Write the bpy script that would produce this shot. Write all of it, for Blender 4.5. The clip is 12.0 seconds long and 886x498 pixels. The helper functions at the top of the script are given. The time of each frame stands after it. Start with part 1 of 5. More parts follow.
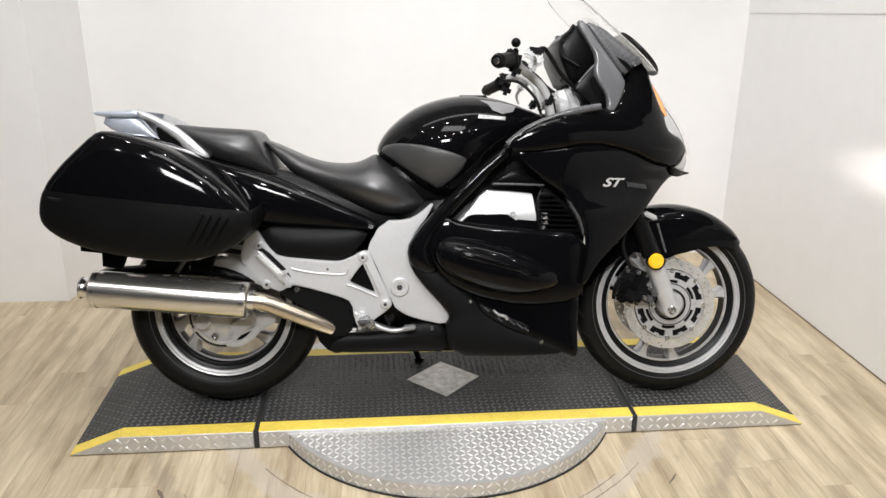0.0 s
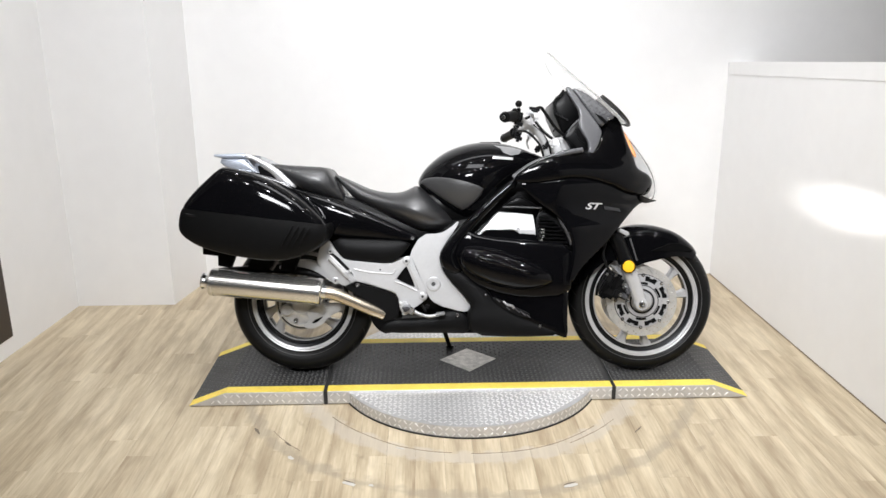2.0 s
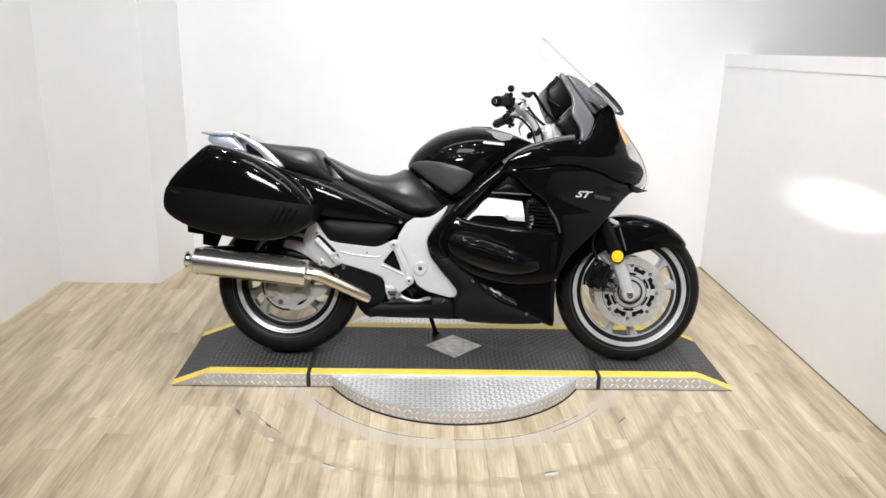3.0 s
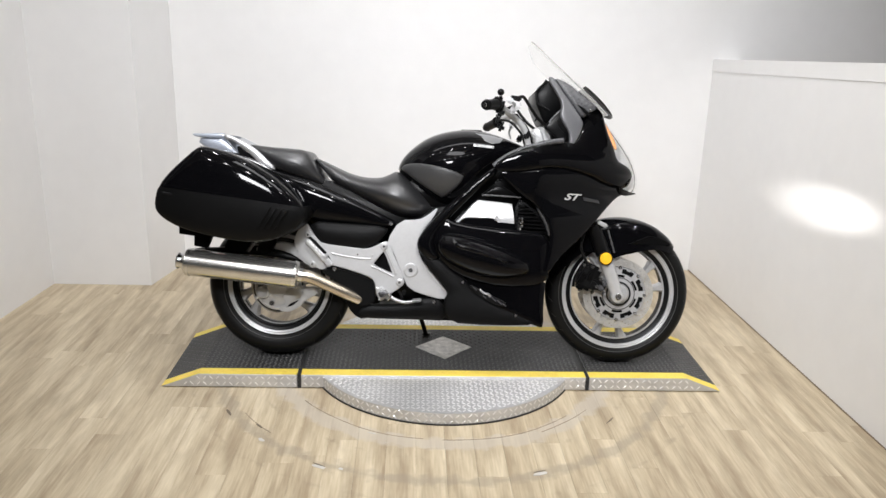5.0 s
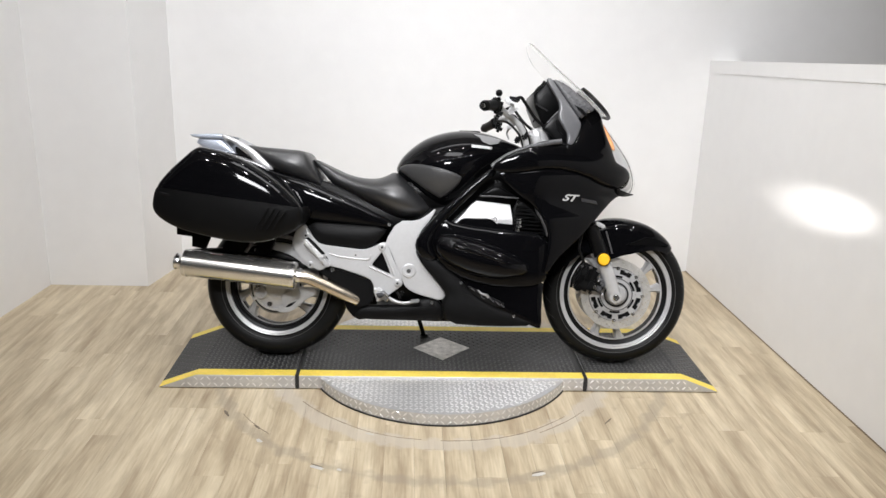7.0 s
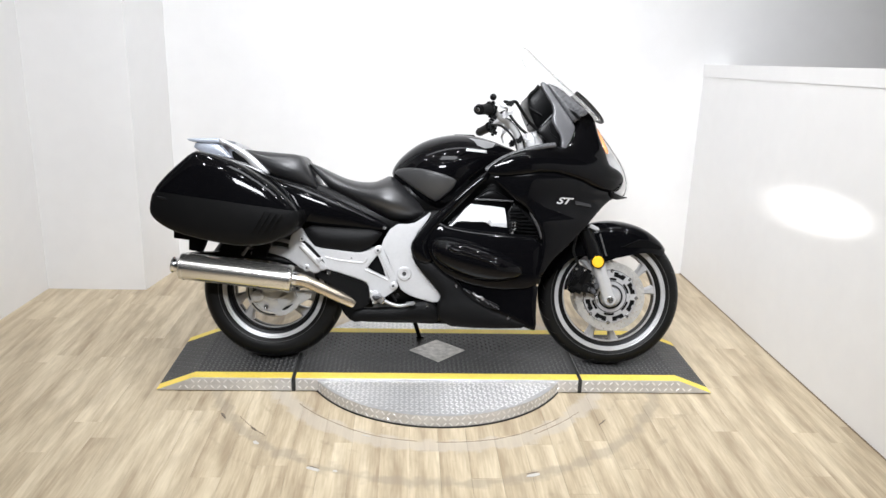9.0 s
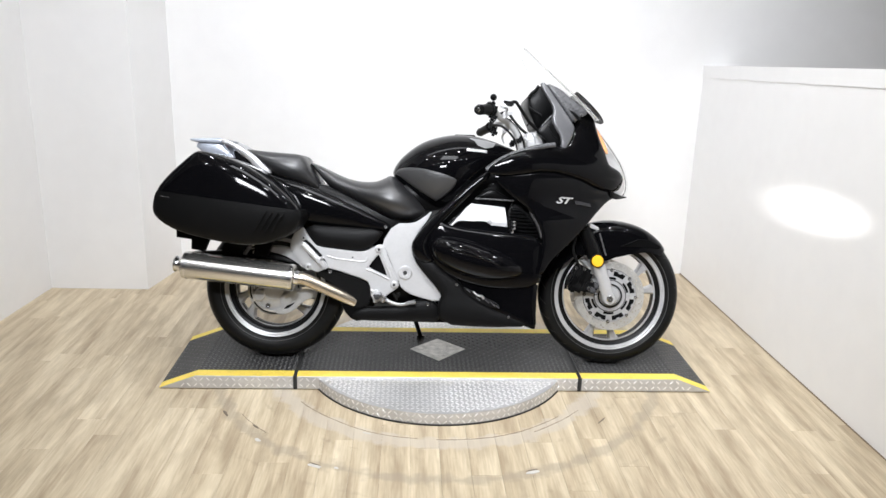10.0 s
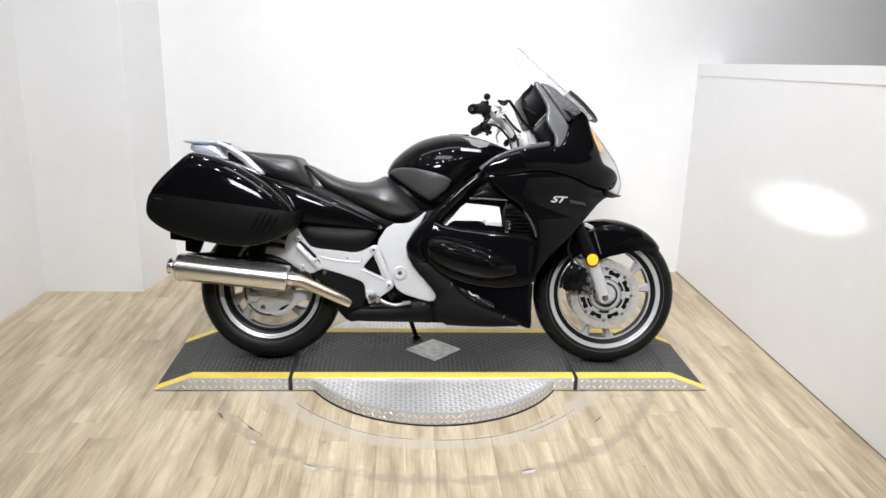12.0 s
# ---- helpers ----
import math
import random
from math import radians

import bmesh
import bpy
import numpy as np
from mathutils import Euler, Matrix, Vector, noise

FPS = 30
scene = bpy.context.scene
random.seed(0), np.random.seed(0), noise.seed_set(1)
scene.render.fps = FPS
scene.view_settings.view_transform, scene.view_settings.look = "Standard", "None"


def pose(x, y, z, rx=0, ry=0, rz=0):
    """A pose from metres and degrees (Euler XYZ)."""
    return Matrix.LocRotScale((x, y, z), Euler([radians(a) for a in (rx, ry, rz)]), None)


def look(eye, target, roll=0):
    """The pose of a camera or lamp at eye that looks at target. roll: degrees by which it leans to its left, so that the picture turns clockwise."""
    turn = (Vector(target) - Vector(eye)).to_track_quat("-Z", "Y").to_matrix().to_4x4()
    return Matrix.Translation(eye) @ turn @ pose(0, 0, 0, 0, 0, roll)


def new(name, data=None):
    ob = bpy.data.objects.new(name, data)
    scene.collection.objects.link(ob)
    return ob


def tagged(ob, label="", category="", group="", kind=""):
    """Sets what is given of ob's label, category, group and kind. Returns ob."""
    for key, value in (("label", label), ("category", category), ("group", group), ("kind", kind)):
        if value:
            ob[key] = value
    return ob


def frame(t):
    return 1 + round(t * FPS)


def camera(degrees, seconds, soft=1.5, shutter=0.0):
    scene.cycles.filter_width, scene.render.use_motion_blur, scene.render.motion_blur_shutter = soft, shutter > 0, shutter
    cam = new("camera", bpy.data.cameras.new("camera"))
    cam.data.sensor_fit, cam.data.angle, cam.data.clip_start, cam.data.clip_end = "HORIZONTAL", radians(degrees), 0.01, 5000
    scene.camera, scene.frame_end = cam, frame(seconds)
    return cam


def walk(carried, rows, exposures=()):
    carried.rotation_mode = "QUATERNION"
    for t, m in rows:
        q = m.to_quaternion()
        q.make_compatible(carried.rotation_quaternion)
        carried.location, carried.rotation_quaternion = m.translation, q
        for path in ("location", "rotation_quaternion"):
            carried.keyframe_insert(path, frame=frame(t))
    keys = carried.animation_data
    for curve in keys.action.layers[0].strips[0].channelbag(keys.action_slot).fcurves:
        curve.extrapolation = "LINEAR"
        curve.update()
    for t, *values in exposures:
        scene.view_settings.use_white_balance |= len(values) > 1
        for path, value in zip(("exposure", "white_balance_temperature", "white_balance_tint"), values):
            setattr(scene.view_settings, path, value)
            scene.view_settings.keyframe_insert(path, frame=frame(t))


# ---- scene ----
cam = camera(58.0, 12.0)
PATH = [
    (0, (-0.217, -2.415, 1.412), (-0.05, -0.54, 0.736), 0.4),
    (0.1, (-0.216, -2.482, 1.431), (-0.064, -0.618, 0.723), 0.6),
    (0.2, (-0.214, -2.542, 1.445), (-0.083, -0.674, 0.742), 0.37),
    (0.3, (-0.207, -2.614, 1.46), (-0.079, -0.735, 0.789), -0.03),
    (0.4, (-0.192, -2.685, 1.466), (-0.082, -0.795, 0.821), 0.16),
    (0.5, (-0.176, -2.754, 1.493), (-0.094, -0.858, 0.86), 1.2),
    (0.6, (-0.175, -2.818, 1.494), (-0.104, -0.918, 0.873), 1.07),
    (0.7, (-0.168, -2.88, 1.502), (-0.119, -0.991, 0.847), 0.82),
    (0.8, (-0.169, -2.934, 1.504), (-0.134, -1.038, 0.868), 0.97),
    (0.9, (-0.169, -2.989, 1.513), (-0.111, -1.089, 0.892), 1.05),
    (1, (-0.159, -3.048, 1.521), (-0.087, -1.146, 0.908), 0.5),
    (1.2, (-0.189, -3.133, 1.524), (-0.076, -1.223, 0.94), 0.33),
    (1.4, (-0.218, -3.205, 1.524), (-0.117, -1.301, 0.921), 0.46),
    (1.5, (-0.233, -3.234, 1.525), (-0.129, -1.328, 0.928), 0.7),
    (1.7, (-0.217, -3.241, 1.529), (-0.126, -1.332, 0.941), 0.46),
    (2, (-0.186, -3.245, 1.536), (-0.138, -1.327, 0.971), -0.3),
    (2.2, (-0.176, -3.225, 1.526), (-0.123, -1.314, 0.94), 1.05),
    (2.5, (-0.153, -3.222, 1.52), (-0.117, -1.314, 0.921), 0.8),
    (2.8, (-0.161, -3.216, 1.514), (-0.108, -1.309, 0.913), 1.0),
    (3, (-0.158, -3.22, 1.514), (-0.096, -1.311, 0.921), 1.4),
    (3.2, (-0.163, -3.22, 1.514), (-0.09, -1.311, 0.922), 1.43),
    (4.8, (-0.157, -3.247, 1.512), (-0.07, -1.334, 0.934), 1.56),
    (5, (-0.155, -3.248, 1.512), (-0.071, -1.336, 0.93), 1.7),
    (5.5, (-0.16, -3.254, 1.515), (-0.075, -1.341, 0.939), 1.7),
    (6, (-0.155, -3.25, 1.513), (-0.068, -1.337, 0.937), 1.7),
    (6.5, (-0.158, -3.248, 1.507), (-0.068, -1.336, 0.928), 1.7),
    (7, (-0.162, -3.248, 1.509), (-0.069, -1.336, 0.931), 1.8),
    (8.8, (-0.153, -3.266, 1.51), (-0.044, -1.352, 0.943), 1.69),
    (9, (-0.152, -3.273, 1.513), (-0.054, -1.358, 0.944), 1.7),
    (9.5, (-0.144, -3.285, 1.519), (-0.057, -1.367, 0.958), 1.6),
    (10, (-0.149, -3.298, 1.51), (-0.055, -1.382, 0.945), 1.7),
    (10.5, (-0.145, -3.308, 1.514), (-0.051, -1.391, 0.95), 1.7),
    (11, (-0.154, -3.31, 1.512), (-0.054, -1.394, 0.945), 1.8),
    (11.3, (-0.153, -3.297, 1.51), (-0.053, -1.38, 0.947), 1.54),
    (11.5, (-0.141, -3.299, 1.512), (-0.038, -1.384, 0.945), 1.4),
    (12, (-0.137, -3.293, 1.507), (-0.037, -1.377, 0.943), 1.3),
]
EXPOSURES = [(0, -0.10, 6650, 11), (1.2, 0.06, 6450, 11), (3.2, 0.05, 6450, 11), (4.8, -0.14, 6500, 11.5), (7.2, -0.14, 6500, 11.5), (8.8, 0.12, 6300, 11), (11.2, 0.12, 6330, 11), (12, 0.05, 6350, 11)]
walk(cam, [(t, look(eye, target, roll)) for t, eye, target, roll in PATH], EXPOSURES)


# ---- light ----
world = bpy.data.worlds.new("world")
scene.world = world
world.use_nodes = True
world.node_tree.nodes["Background"].inputs[0].default_value = (0.9, 0.95, 1.0, 1)
world.node_tree.nodes["Background"].inputs[1].default_value = 0.02


WHITE = (0.97, 0.985, 1.0)


def area_lamp(name, eye, target, sx, sy, power, colour, spread=180):
    data = bpy.data.lights.new(name, "AREA")
    data.spread = radians(spread)
    data.shape, data.size, data.size_y, data.energy, data.color = "RECTANGLE", sx, sy, power, colour
    lamp = new(name, data)
    lamp.matrix_world = look(eye, target)
    return lamp


# ceiling panels over the bay, a row of small spots, and a low work lamp beside the partition
area_lamp("ceiling_panel", (0.0, -1.4, 3.05), (0.1, -1.2, 0), 1.5, 0.6, 33, WHITE, 165)
area_lamp("wall_washer", (0.05, 0.15, 3.05), (0.05, 1.31, 1.5), 3.1, 0.35, 23, WHITE, 145)
area_lamp("soft_box", (-0.7, -3.6, 2.95), (0.2, 0.25, 0.55), 0.95, 0.4, 18.5, WHITE, 62)
for row_y, count in ((-2.3, 7), (-0.5, 6)):
    for i in range(count):
        x = -1.8 + 3.6 * i / (count - 1)
        area_lamp("ceiling_spot", (x, row_y, 3.0), (0.8 * x, 0.1, 0.4), 0.05, 0.05, 3.6, WHITE, 140)
work = bpy.data.lights.new("work_lamp", "SPOT")
work.energy, work.spot_size, work.spot_blend, work.shadow_soft_size, work.color = 640, radians(6.0), 0.75, 0.03, (1.0, 0.97, 0.93)
new("work_lamp", work).matrix_world = look((1.17, -2.1, 0.98), (1.602, 0.0, 0.74))

# ---- materials ----


def material(name, base, rough=0.5, metal=0.0, vary=0.15, scale=6.0, bump=0.0, bump_scale=80.0, coat=0.0, per_object=0.0, stretch=None, spec=0.5, uneven=0.2):
    """A surface with colour variation at two scales, uneven gloss and fine relief."""
    m = bpy.data.materials.new(name)
    m.use_nodes = True
    nodes, link = m.node_tree.nodes, m.node_tree.links.new
    bsdf = nodes["Principled BSDF"]
    bsdf.inputs["Metallic"].default_value = metal
    bsdf.inputs["Specular IOR Level"].default_value = spec
    bsdf.inputs["Coat Weight"].default_value = coat
    bsdf.inputs["Coat Roughness"].default_value = 0.04
    where = nodes.new("ShaderNodeTexCoord")
    spot = where.outputs["Object"]
    if stretch:
        mapping = nodes.new("ShaderNodeMapping")
        mapping.inputs["Scale"].default_value = stretch
        link(spot, mapping.inputs["Vector"])
        spot = mapping.outputs["Vector"]
    big, fine = nodes.new("ShaderNodeTexNoise"), nodes.new("ShaderNodeTexNoise")
    for tex, s in ((big, scale), (fine, scale * 9)):
        tex.inputs["Scale"].default_value, tex.inputs["Detail"].default_value = s, 5
        link(spot, tex.inputs["Vector"])
    both = nodes.new("ShaderNodeMath")
    both.operation = "MULTIPLY_ADD"
    both.inputs[1].default_value = 0.6
    link(big.outputs["Fac"], both.inputs[0])
    half = nodes.new("ShaderNodeMath")
    half.operation = "MULTIPLY"
    half.inputs[1].default_value = 0.4
    link(fine.outputs["Fac"], half.inputs[0])
    link(half.outputs[0], both.inputs[2])
    ramp = nodes.new("ShaderNodeMapRange")
    ramp.inputs["From Min"].default_value, ramp.inputs["From Max"].default_value = 0.3, 0.7
    ramp.inputs["To Min"].default_value, ramp.inputs["To Max"].default_value = 1 - vary, 1 + vary
    link(both.outputs[0], ramp.inputs["Value"])
    value = ramp.outputs[0]
    if per_object:
        info = nodes.new("ShaderNodeObjectInfo")
        lift = nodes.new("ShaderNodeMapRange")
        lift.inputs["To Min"].default_value, lift.inputs["To Max"].default_value = 1 - per_object, 1 + per_object
        link(info.outputs["Random"], lift.inputs["Value"])
        times = nodes.new("ShaderNodeMath")
        times.operation = "MULTIPLY"
        link(value, times.inputs[0])
        link(lift.outputs[0], times.inputs[1])
        value = times.outputs[0]
    tint = nodes.new("ShaderNodeMix")
    tint.data_type, tint.blend_type = "RGBA", "MULTIPLY"
    tint.inputs["Factor"].default_value = 1
    tint.inputs[6].default_value = (*base, 1)
    link(value, tint.inputs[7])
    link(tint.outputs[2], bsdf.inputs["Base Color"])
    gloss = nodes.new("ShaderNodeMapRange")
    gloss.inputs["To Min"].default_value, gloss.inputs["To Max"].default_value = rough * (1 - uneven), min(1, rough * (1 + uneven))
    link(fine.outputs["Fac"], gloss.inputs["Value"])
    link(gloss.outputs[0], bsdf.inputs["Roughness"])
    if bump:
        grain = nodes.new("ShaderNodeTexNoise")
        grain.inputs["Scale"].default_value, grain.inputs["Detail"].default_value = bump_scale, 4
        link(spot, grain.inputs["Vector"])
        relief = nodes.new("ShaderNodeBump")
        relief.inputs["Strength"].default_value, relief.inputs["Distance"].default_value = bump, 0.002
        link(grain.outputs["Fac"], relief.inputs["Height"])
        link(relief.outputs[0], bsdf.inputs["Normal"])
    return m


WALL = material("wall_paint", (0.82, 0.815, 0.81), 0.5, vary=0.03, scale=1.2, bump=0.15, bump_scale=120)
# for the unseen surround only; kept dark to deepen the bike's reflections
CHARCOAL = material("unseen_dark_surround", (0.03, 0.03, 0.032), 0.7, vary=0.1, scale=1.5)
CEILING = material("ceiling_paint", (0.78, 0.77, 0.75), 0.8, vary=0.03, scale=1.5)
BARE_STEEL = material("tread_plate_steel", (0.58, 0.575, 0.57), 0.36, 0.5, vary=0.16, scale=5, bump=0.2, bump_scale=60)
BLACK_PLATE = material("black_painted_tread_plate", (0.036, 0.036, 0.0365), 0.48, 0.0, vary=0.35, scale=4, bump=0.25, bump_scale=90, spec=0.3)
YELLOW = material("yellow_safety_paint", (0.86, 0.66, 0.11), 0.5, vary=0.16, scale=9, bump=0.2, bump_scale=70)
DARK_GAP = material("dark_rubber_and_gap_shade", (0.02, 0.02, 0.02), 0.7, vary=0.2)
SUBFLOOR = material("brown_plank_joint", (0.20, 0.15, 0.10), 0.7, vary=0.2)
EMBLEM = material("scuffed_bare_steel", (0.55, 0.53, 0.50), 0.5, 0.4, vary=0.5, scale=30, bump=0.6, bump_scale=90)
CHIP = material("white_exposed_subfloor", (0.54, 0.52, 0.48), 0.8, vary=0.12, scale=30)
# tread bars paler than their plates: wear, plus glints put into the colour
LUG_STEEL = material("worn_tread_steel_with_glint", (0.84, 0.83, 0.82), 0.33, 0.5, vary=0.12, scale=8)
LUG_BLACK = material("worn_black_tread_with_glint", (0.11, 0.108, 0.105), 0.36, 0.0, vary=0.4, scale=5, spec=0.6)
DOOR_DARK = material("dark_brown_door", (0.03, 0.02, 0.015), 0.4, vary=0.2, scale=8)


def plank_material():
    """Printed vinyl planks: tan and grey boards with long grain, worn in rings by the turntable."""
    m = bpy.data.materials.new("vinyl_plank")
    m.use_nodes = True
    nodes, link = m.node_tree.nodes, m.node_tree.links.new
    bsdf = nodes["Principled BSDF"]
    where = nodes.new("ShaderNodeNewGeometry")
    info = nodes.new("ShaderNodeObjectInfo")
    island = where.outputs["Random Per Island"]
    pick = nodes.new("ShaderNodeMath")
    pick.operation = "ADD"
    link(info.outputs["Random"], pick.inputs[0])
    link(island, pick.inputs[1])
    wrap = nodes.new("ShaderNodeMath")
    wrap.operation = "FRACT"
    link(pick.outputs[0], wrap.inputs[0])
    shift = nodes.new("ShaderNodeVectorMath")
    shift.operation = "MULTIPLY_ADD"
    shift.inputs[1].default_value = (19, 1.35, 1)
    link(where.outputs["Position"], shift.inputs[0])
    far = nodes.new("ShaderNodeCombineXYZ")
    for k in range(2):
        link(wrap.outputs[0], far.inputs[k])
    big = nodes.new("ShaderNodeVectorMath")
    big.operation = "SCALE"
    big.inputs["Scale"].default_value = 37
    link(far.outputs[0], big.inputs[0])
    link(big.outputs[0], shift.inputs[2])
    patch, grain = nodes.new("ShaderNodeTexNoise"), nodes.new("ShaderNodeTexNoise")
    patch.inputs["Scale"].default_value, patch.inputs["Detail"].default_value = 1.0, 3
    grain.inputs["Scale"].default_value, grain.inputs["Detail"].default_value = 7.0, 8
    link(shift.outputs[0], patch.inputs["Vector"])
    link(shift.outputs[0], grain.inputs["Vector"])
    mixed = nodes.new("ShaderNodeMath")
    mixed.operation = "MULTIPLY_ADD"
    mixed.inputs[1].default_value = 0.72
    link(patch.outputs["Fac"], mixed.inputs[0])
    part_grain = nodes.new("ShaderNodeMath")
    part_grain.operation = "MULTIPLY_ADD"
    part_grain.inputs[1].default_value = 0.30
    link(grain.outputs["Fac"], part_grain.inputs[0])
    own = nodes.new("ShaderNodeMath")
    own.operation = "MULTIPLY"
    own.inputs[1].default_value = 0.05
    link(wrap.outputs[0], own.inputs[0])
    link(own.outputs[0], part_grain.inputs[2])
    link(part_grain.outputs[0], mixed.inputs[2])
    ramp = nodes.new("ShaderNodeValToRGB")
    ramp.color_ramp.elements[0].position, ramp.color_ramp.elements[0].color = 0.34, (0.320, 0.243, 0.158, 1)
    ramp.color_ramp.elements[1].position, ramp.color_ramp.elements[1].color = 0.76, (0.72, 0.622, 0.455, 1)
    mid = ramp.color_ramp.elements.new(0.55)
    mid.color = (0.525, 0.437, 0.302, 1)
    link(mixed.outputs[0], ramp.inputs[0])
    # grey scuffing where the turntable has worn the print, in rings
    flat = nodes.new("ShaderNodeVectorMath")
    flat.operation = "MULTIPLY"
    flat.inputs[1].default_value = (1, 1, 0)
    link(where.outputs["Position"], flat.inputs[0])
    length = nodes.new("ShaderNodeVectorMath")
    length.operation = "LENGTH"
    link(flat.outputs[0], length.inputs[0])
    blotch = nodes.new("ShaderNodeTexNoise")
    blotch.inputs["Scale"].default_value, blotch.inputs["Detail"].default_value = 1.0, 6
    spread = nodes.new("ShaderNodeVectorMath")
    spread.operation = "MULTIPLY"
    spread.inputs[1].default_value = (15, 3.6, 1)
    link(where.outputs["Position"], spread.inputs[0])
    link(spread.outputs[0], blotch.inputs["Vector"])
    soil = nodes.new("ShaderNodeMapRange")
    soil.inputs["From Min"].default_value, soil.inputs["From Max"].default_value = 0.48, 0.70
    soil.inputs["To Max"].default_value = 0.46
    link(blotch.outputs["Fac"], soil.inputs["Value"])
    brown = nodes.new("ShaderNodeMix")
    brown.data_type = "RGBA"
    brown.inputs[7].default_value = (0.275, 0.212, 0.138, 1)
    link(soil.outputs[0], brown.inputs["Factor"])
    link(ramp.outputs[0], brown.inputs[6])
    colour = brown.outputs[2]
    broken = nodes.new("ShaderNodeTexNoise")
    broken.inputs["Scale"].default_value, broken.inputs["Detail"].default_value = 14, 7
    link(where.outputs["Position"], broken.inputs["Vector"])
    for radius, width, tone, most in ((0.700, 0.055, (0.52, 0.47, 0.40, 1), 0.6), (0.800, 0.006, (0.26, 0.20, 0.14, 1), 0.45), (0.940, 0.040, (0.29, 0.245, 0.19, 1), 0.48), (1.060, 0.010, (0.27, 0.21, 0.15, 1), 0.4)):
        off = nodes.new("ShaderNodeMath")
        off.operation = "SUBTRACT"
        off.inputs[1].default_value = radius
        link(length.outputs["Value"], off.inputs[0])
        away = nodes.new("ShaderNodeMath")
        away.operation = "ABSOLUTE"
        link(off.outputs[0], away.inputs[0])
        rough_edge = nodes.new("ShaderNodeMath")
        rough_edge.operation = "MULTIPLY_ADD"
        rough_edge.inputs[1].default_value = 0.12
        link(broken.outputs["Fac"], rough_edge.inputs[0])
        link(away.outputs[0], rough_edge.inputs[2])
        band = nodes.new("ShaderNodeMapRange")
        band.inputs["From Min"].default_value, band.inputs["From Max"].default_value = width + 0.055, width + 0.030
        band.inputs["To Max"].default_value = most
        link(rough_edge.outputs[0], band.inputs["Value"])
        worn = nodes.new("ShaderNodeMix")
        worn.data_type = "RGBA"
        worn.inputs[7].default_value = tone
        link(band.outputs[0], worn.inputs["Factor"])
        link(colour, worn.inputs[6])
        colour = worn.outputs[2]
    link(colour, bsdf.inputs["Base Color"])
    bsdf.inputs["Specular IOR Level"].default_value = 0.28
    gloss = nodes.new("ShaderNodeMapRange")
    gloss.inputs["To Min"].default_value, gloss.inputs["To Max"].default_value = 0.28, 0.5
    link(grain.outputs["Fac"], gloss.inputs["Value"])
    link(gloss.outputs[0], bsdf.inputs["Roughness"])
    relief = nodes.new("ShaderNodeBump")
    relief.inputs["Strength"].default_value, relief.inputs["Distance"].default_value = 0.15, 0.001
    link(grain.outputs["Fac"], relief.inputs["Height"])
    link(relief.outputs[0], bsdf.inputs["Normal"])
    return m


PLANK = plank_material()

# ---- building helpers ----


def part(name, bm, mat, parent=None, label="", smooth=False, place=None):
    """Links a bmesh as one mesh object, under a thing or part where one is given."""
    bmesh.ops.recalc_face_normals(bm, faces=bm.faces)
    mesh = bpy.data.meshes.new(name)
    bm.to_mesh(mesh)
    bm.free()
    if smooth:
        mesh.polygons.foreach_set("use_smooth", [True] * len(mesh.polygons))
        mesh.set_sharp_from_angle(angle=radians(smooth if smooth > 1 else 38))
    mesh.materials.append(mat)
    ob = new(name, mesh)
    ob.parent = parent
    if place is not None:
        ob.matrix_basis = place
    if label:
        ob["label"] = label
    return ob


def thing(name, label, category, place=None, group="", kind=""):
    ob = new(name)
    if place is not None:
        ob.matrix_basis = place
    return tagged(ob, label, category, group, kind)


def box(x0, x1, y0, y1, z0, z1, bevel=0.0):
    own = bmesh.new()
    bmesh.ops.create_cube(own, size=1, matrix=Matrix.LocRotScale(((x0 + x1) / 2, (y0 + y1) / 2, (z0 + z1) / 2), None, (x1 - x0, y1 - y0, z1 - z0)))
    if bevel:
        bmesh.ops.bevel(own, geom=own.edges[:], offset=bevel, segments=2, affect="EDGES")
    return own


def prism(points, z0, z1, bevel=0.0):
    """A plan outline (x, y) raised from z0 to z1."""
    bm = bmesh.new()
    low = [bm.verts.new((x, y, z0)) for x, y in points]
    high = [bm.verts.new((x, y, z1)) for x, y in points]
    bm.faces.new(low[::-1])
    bm.faces.new(high)
    n = len(points)
    for i in range(n):
        bm.faces.new((low[i], low[(i + 1) % n], high[(i + 1) % n], high[i]))
    if bevel:
        bmesh.ops.bevel(bm, geom=[e for e in bm.edges if abs(e.verts[0].co.z - z1) < 1e-6 and abs(e.verts[1].co.z - z1) < 1e-6], offset=bevel, segments=2, affect="EDGES")
    return bm


# ---- the room ----
floor = tagged(part("floor", box(-6.15, 6.15, -10.15, 1.5, -0.1, -0.006), SUBFLOOR), "tan and grey wood-look vinyl plank floor", "floor", kind="structure")
# back wall runs on behind the low partition
wall_back = tagged(part("wall_back", box(-1.7, 6.0, 1.36, 1.5, 0, 3.1), WALL), "plain white painted back wall of the bay", "wall", kind="structure")
tagged(part("wall_column", prism([(-2.09, 0.945), (-1.565, 0.945), (-1.49, 1.36), (-1.7, 1.5), (-2.3, 1.5)], 0, 3.1), WALL), "white painted wall corner jutting into the bay", "wall", kind="structure")
tagged(part("wall_left", prism([(-2.09, 0.945), (-2.3, 1.5), (-2.5, 1.5), (-2.40, -0.55), (-2.2057, -0.55)], 0, 3.1), WALL), "white painted side wall", "wall", kind="structure")
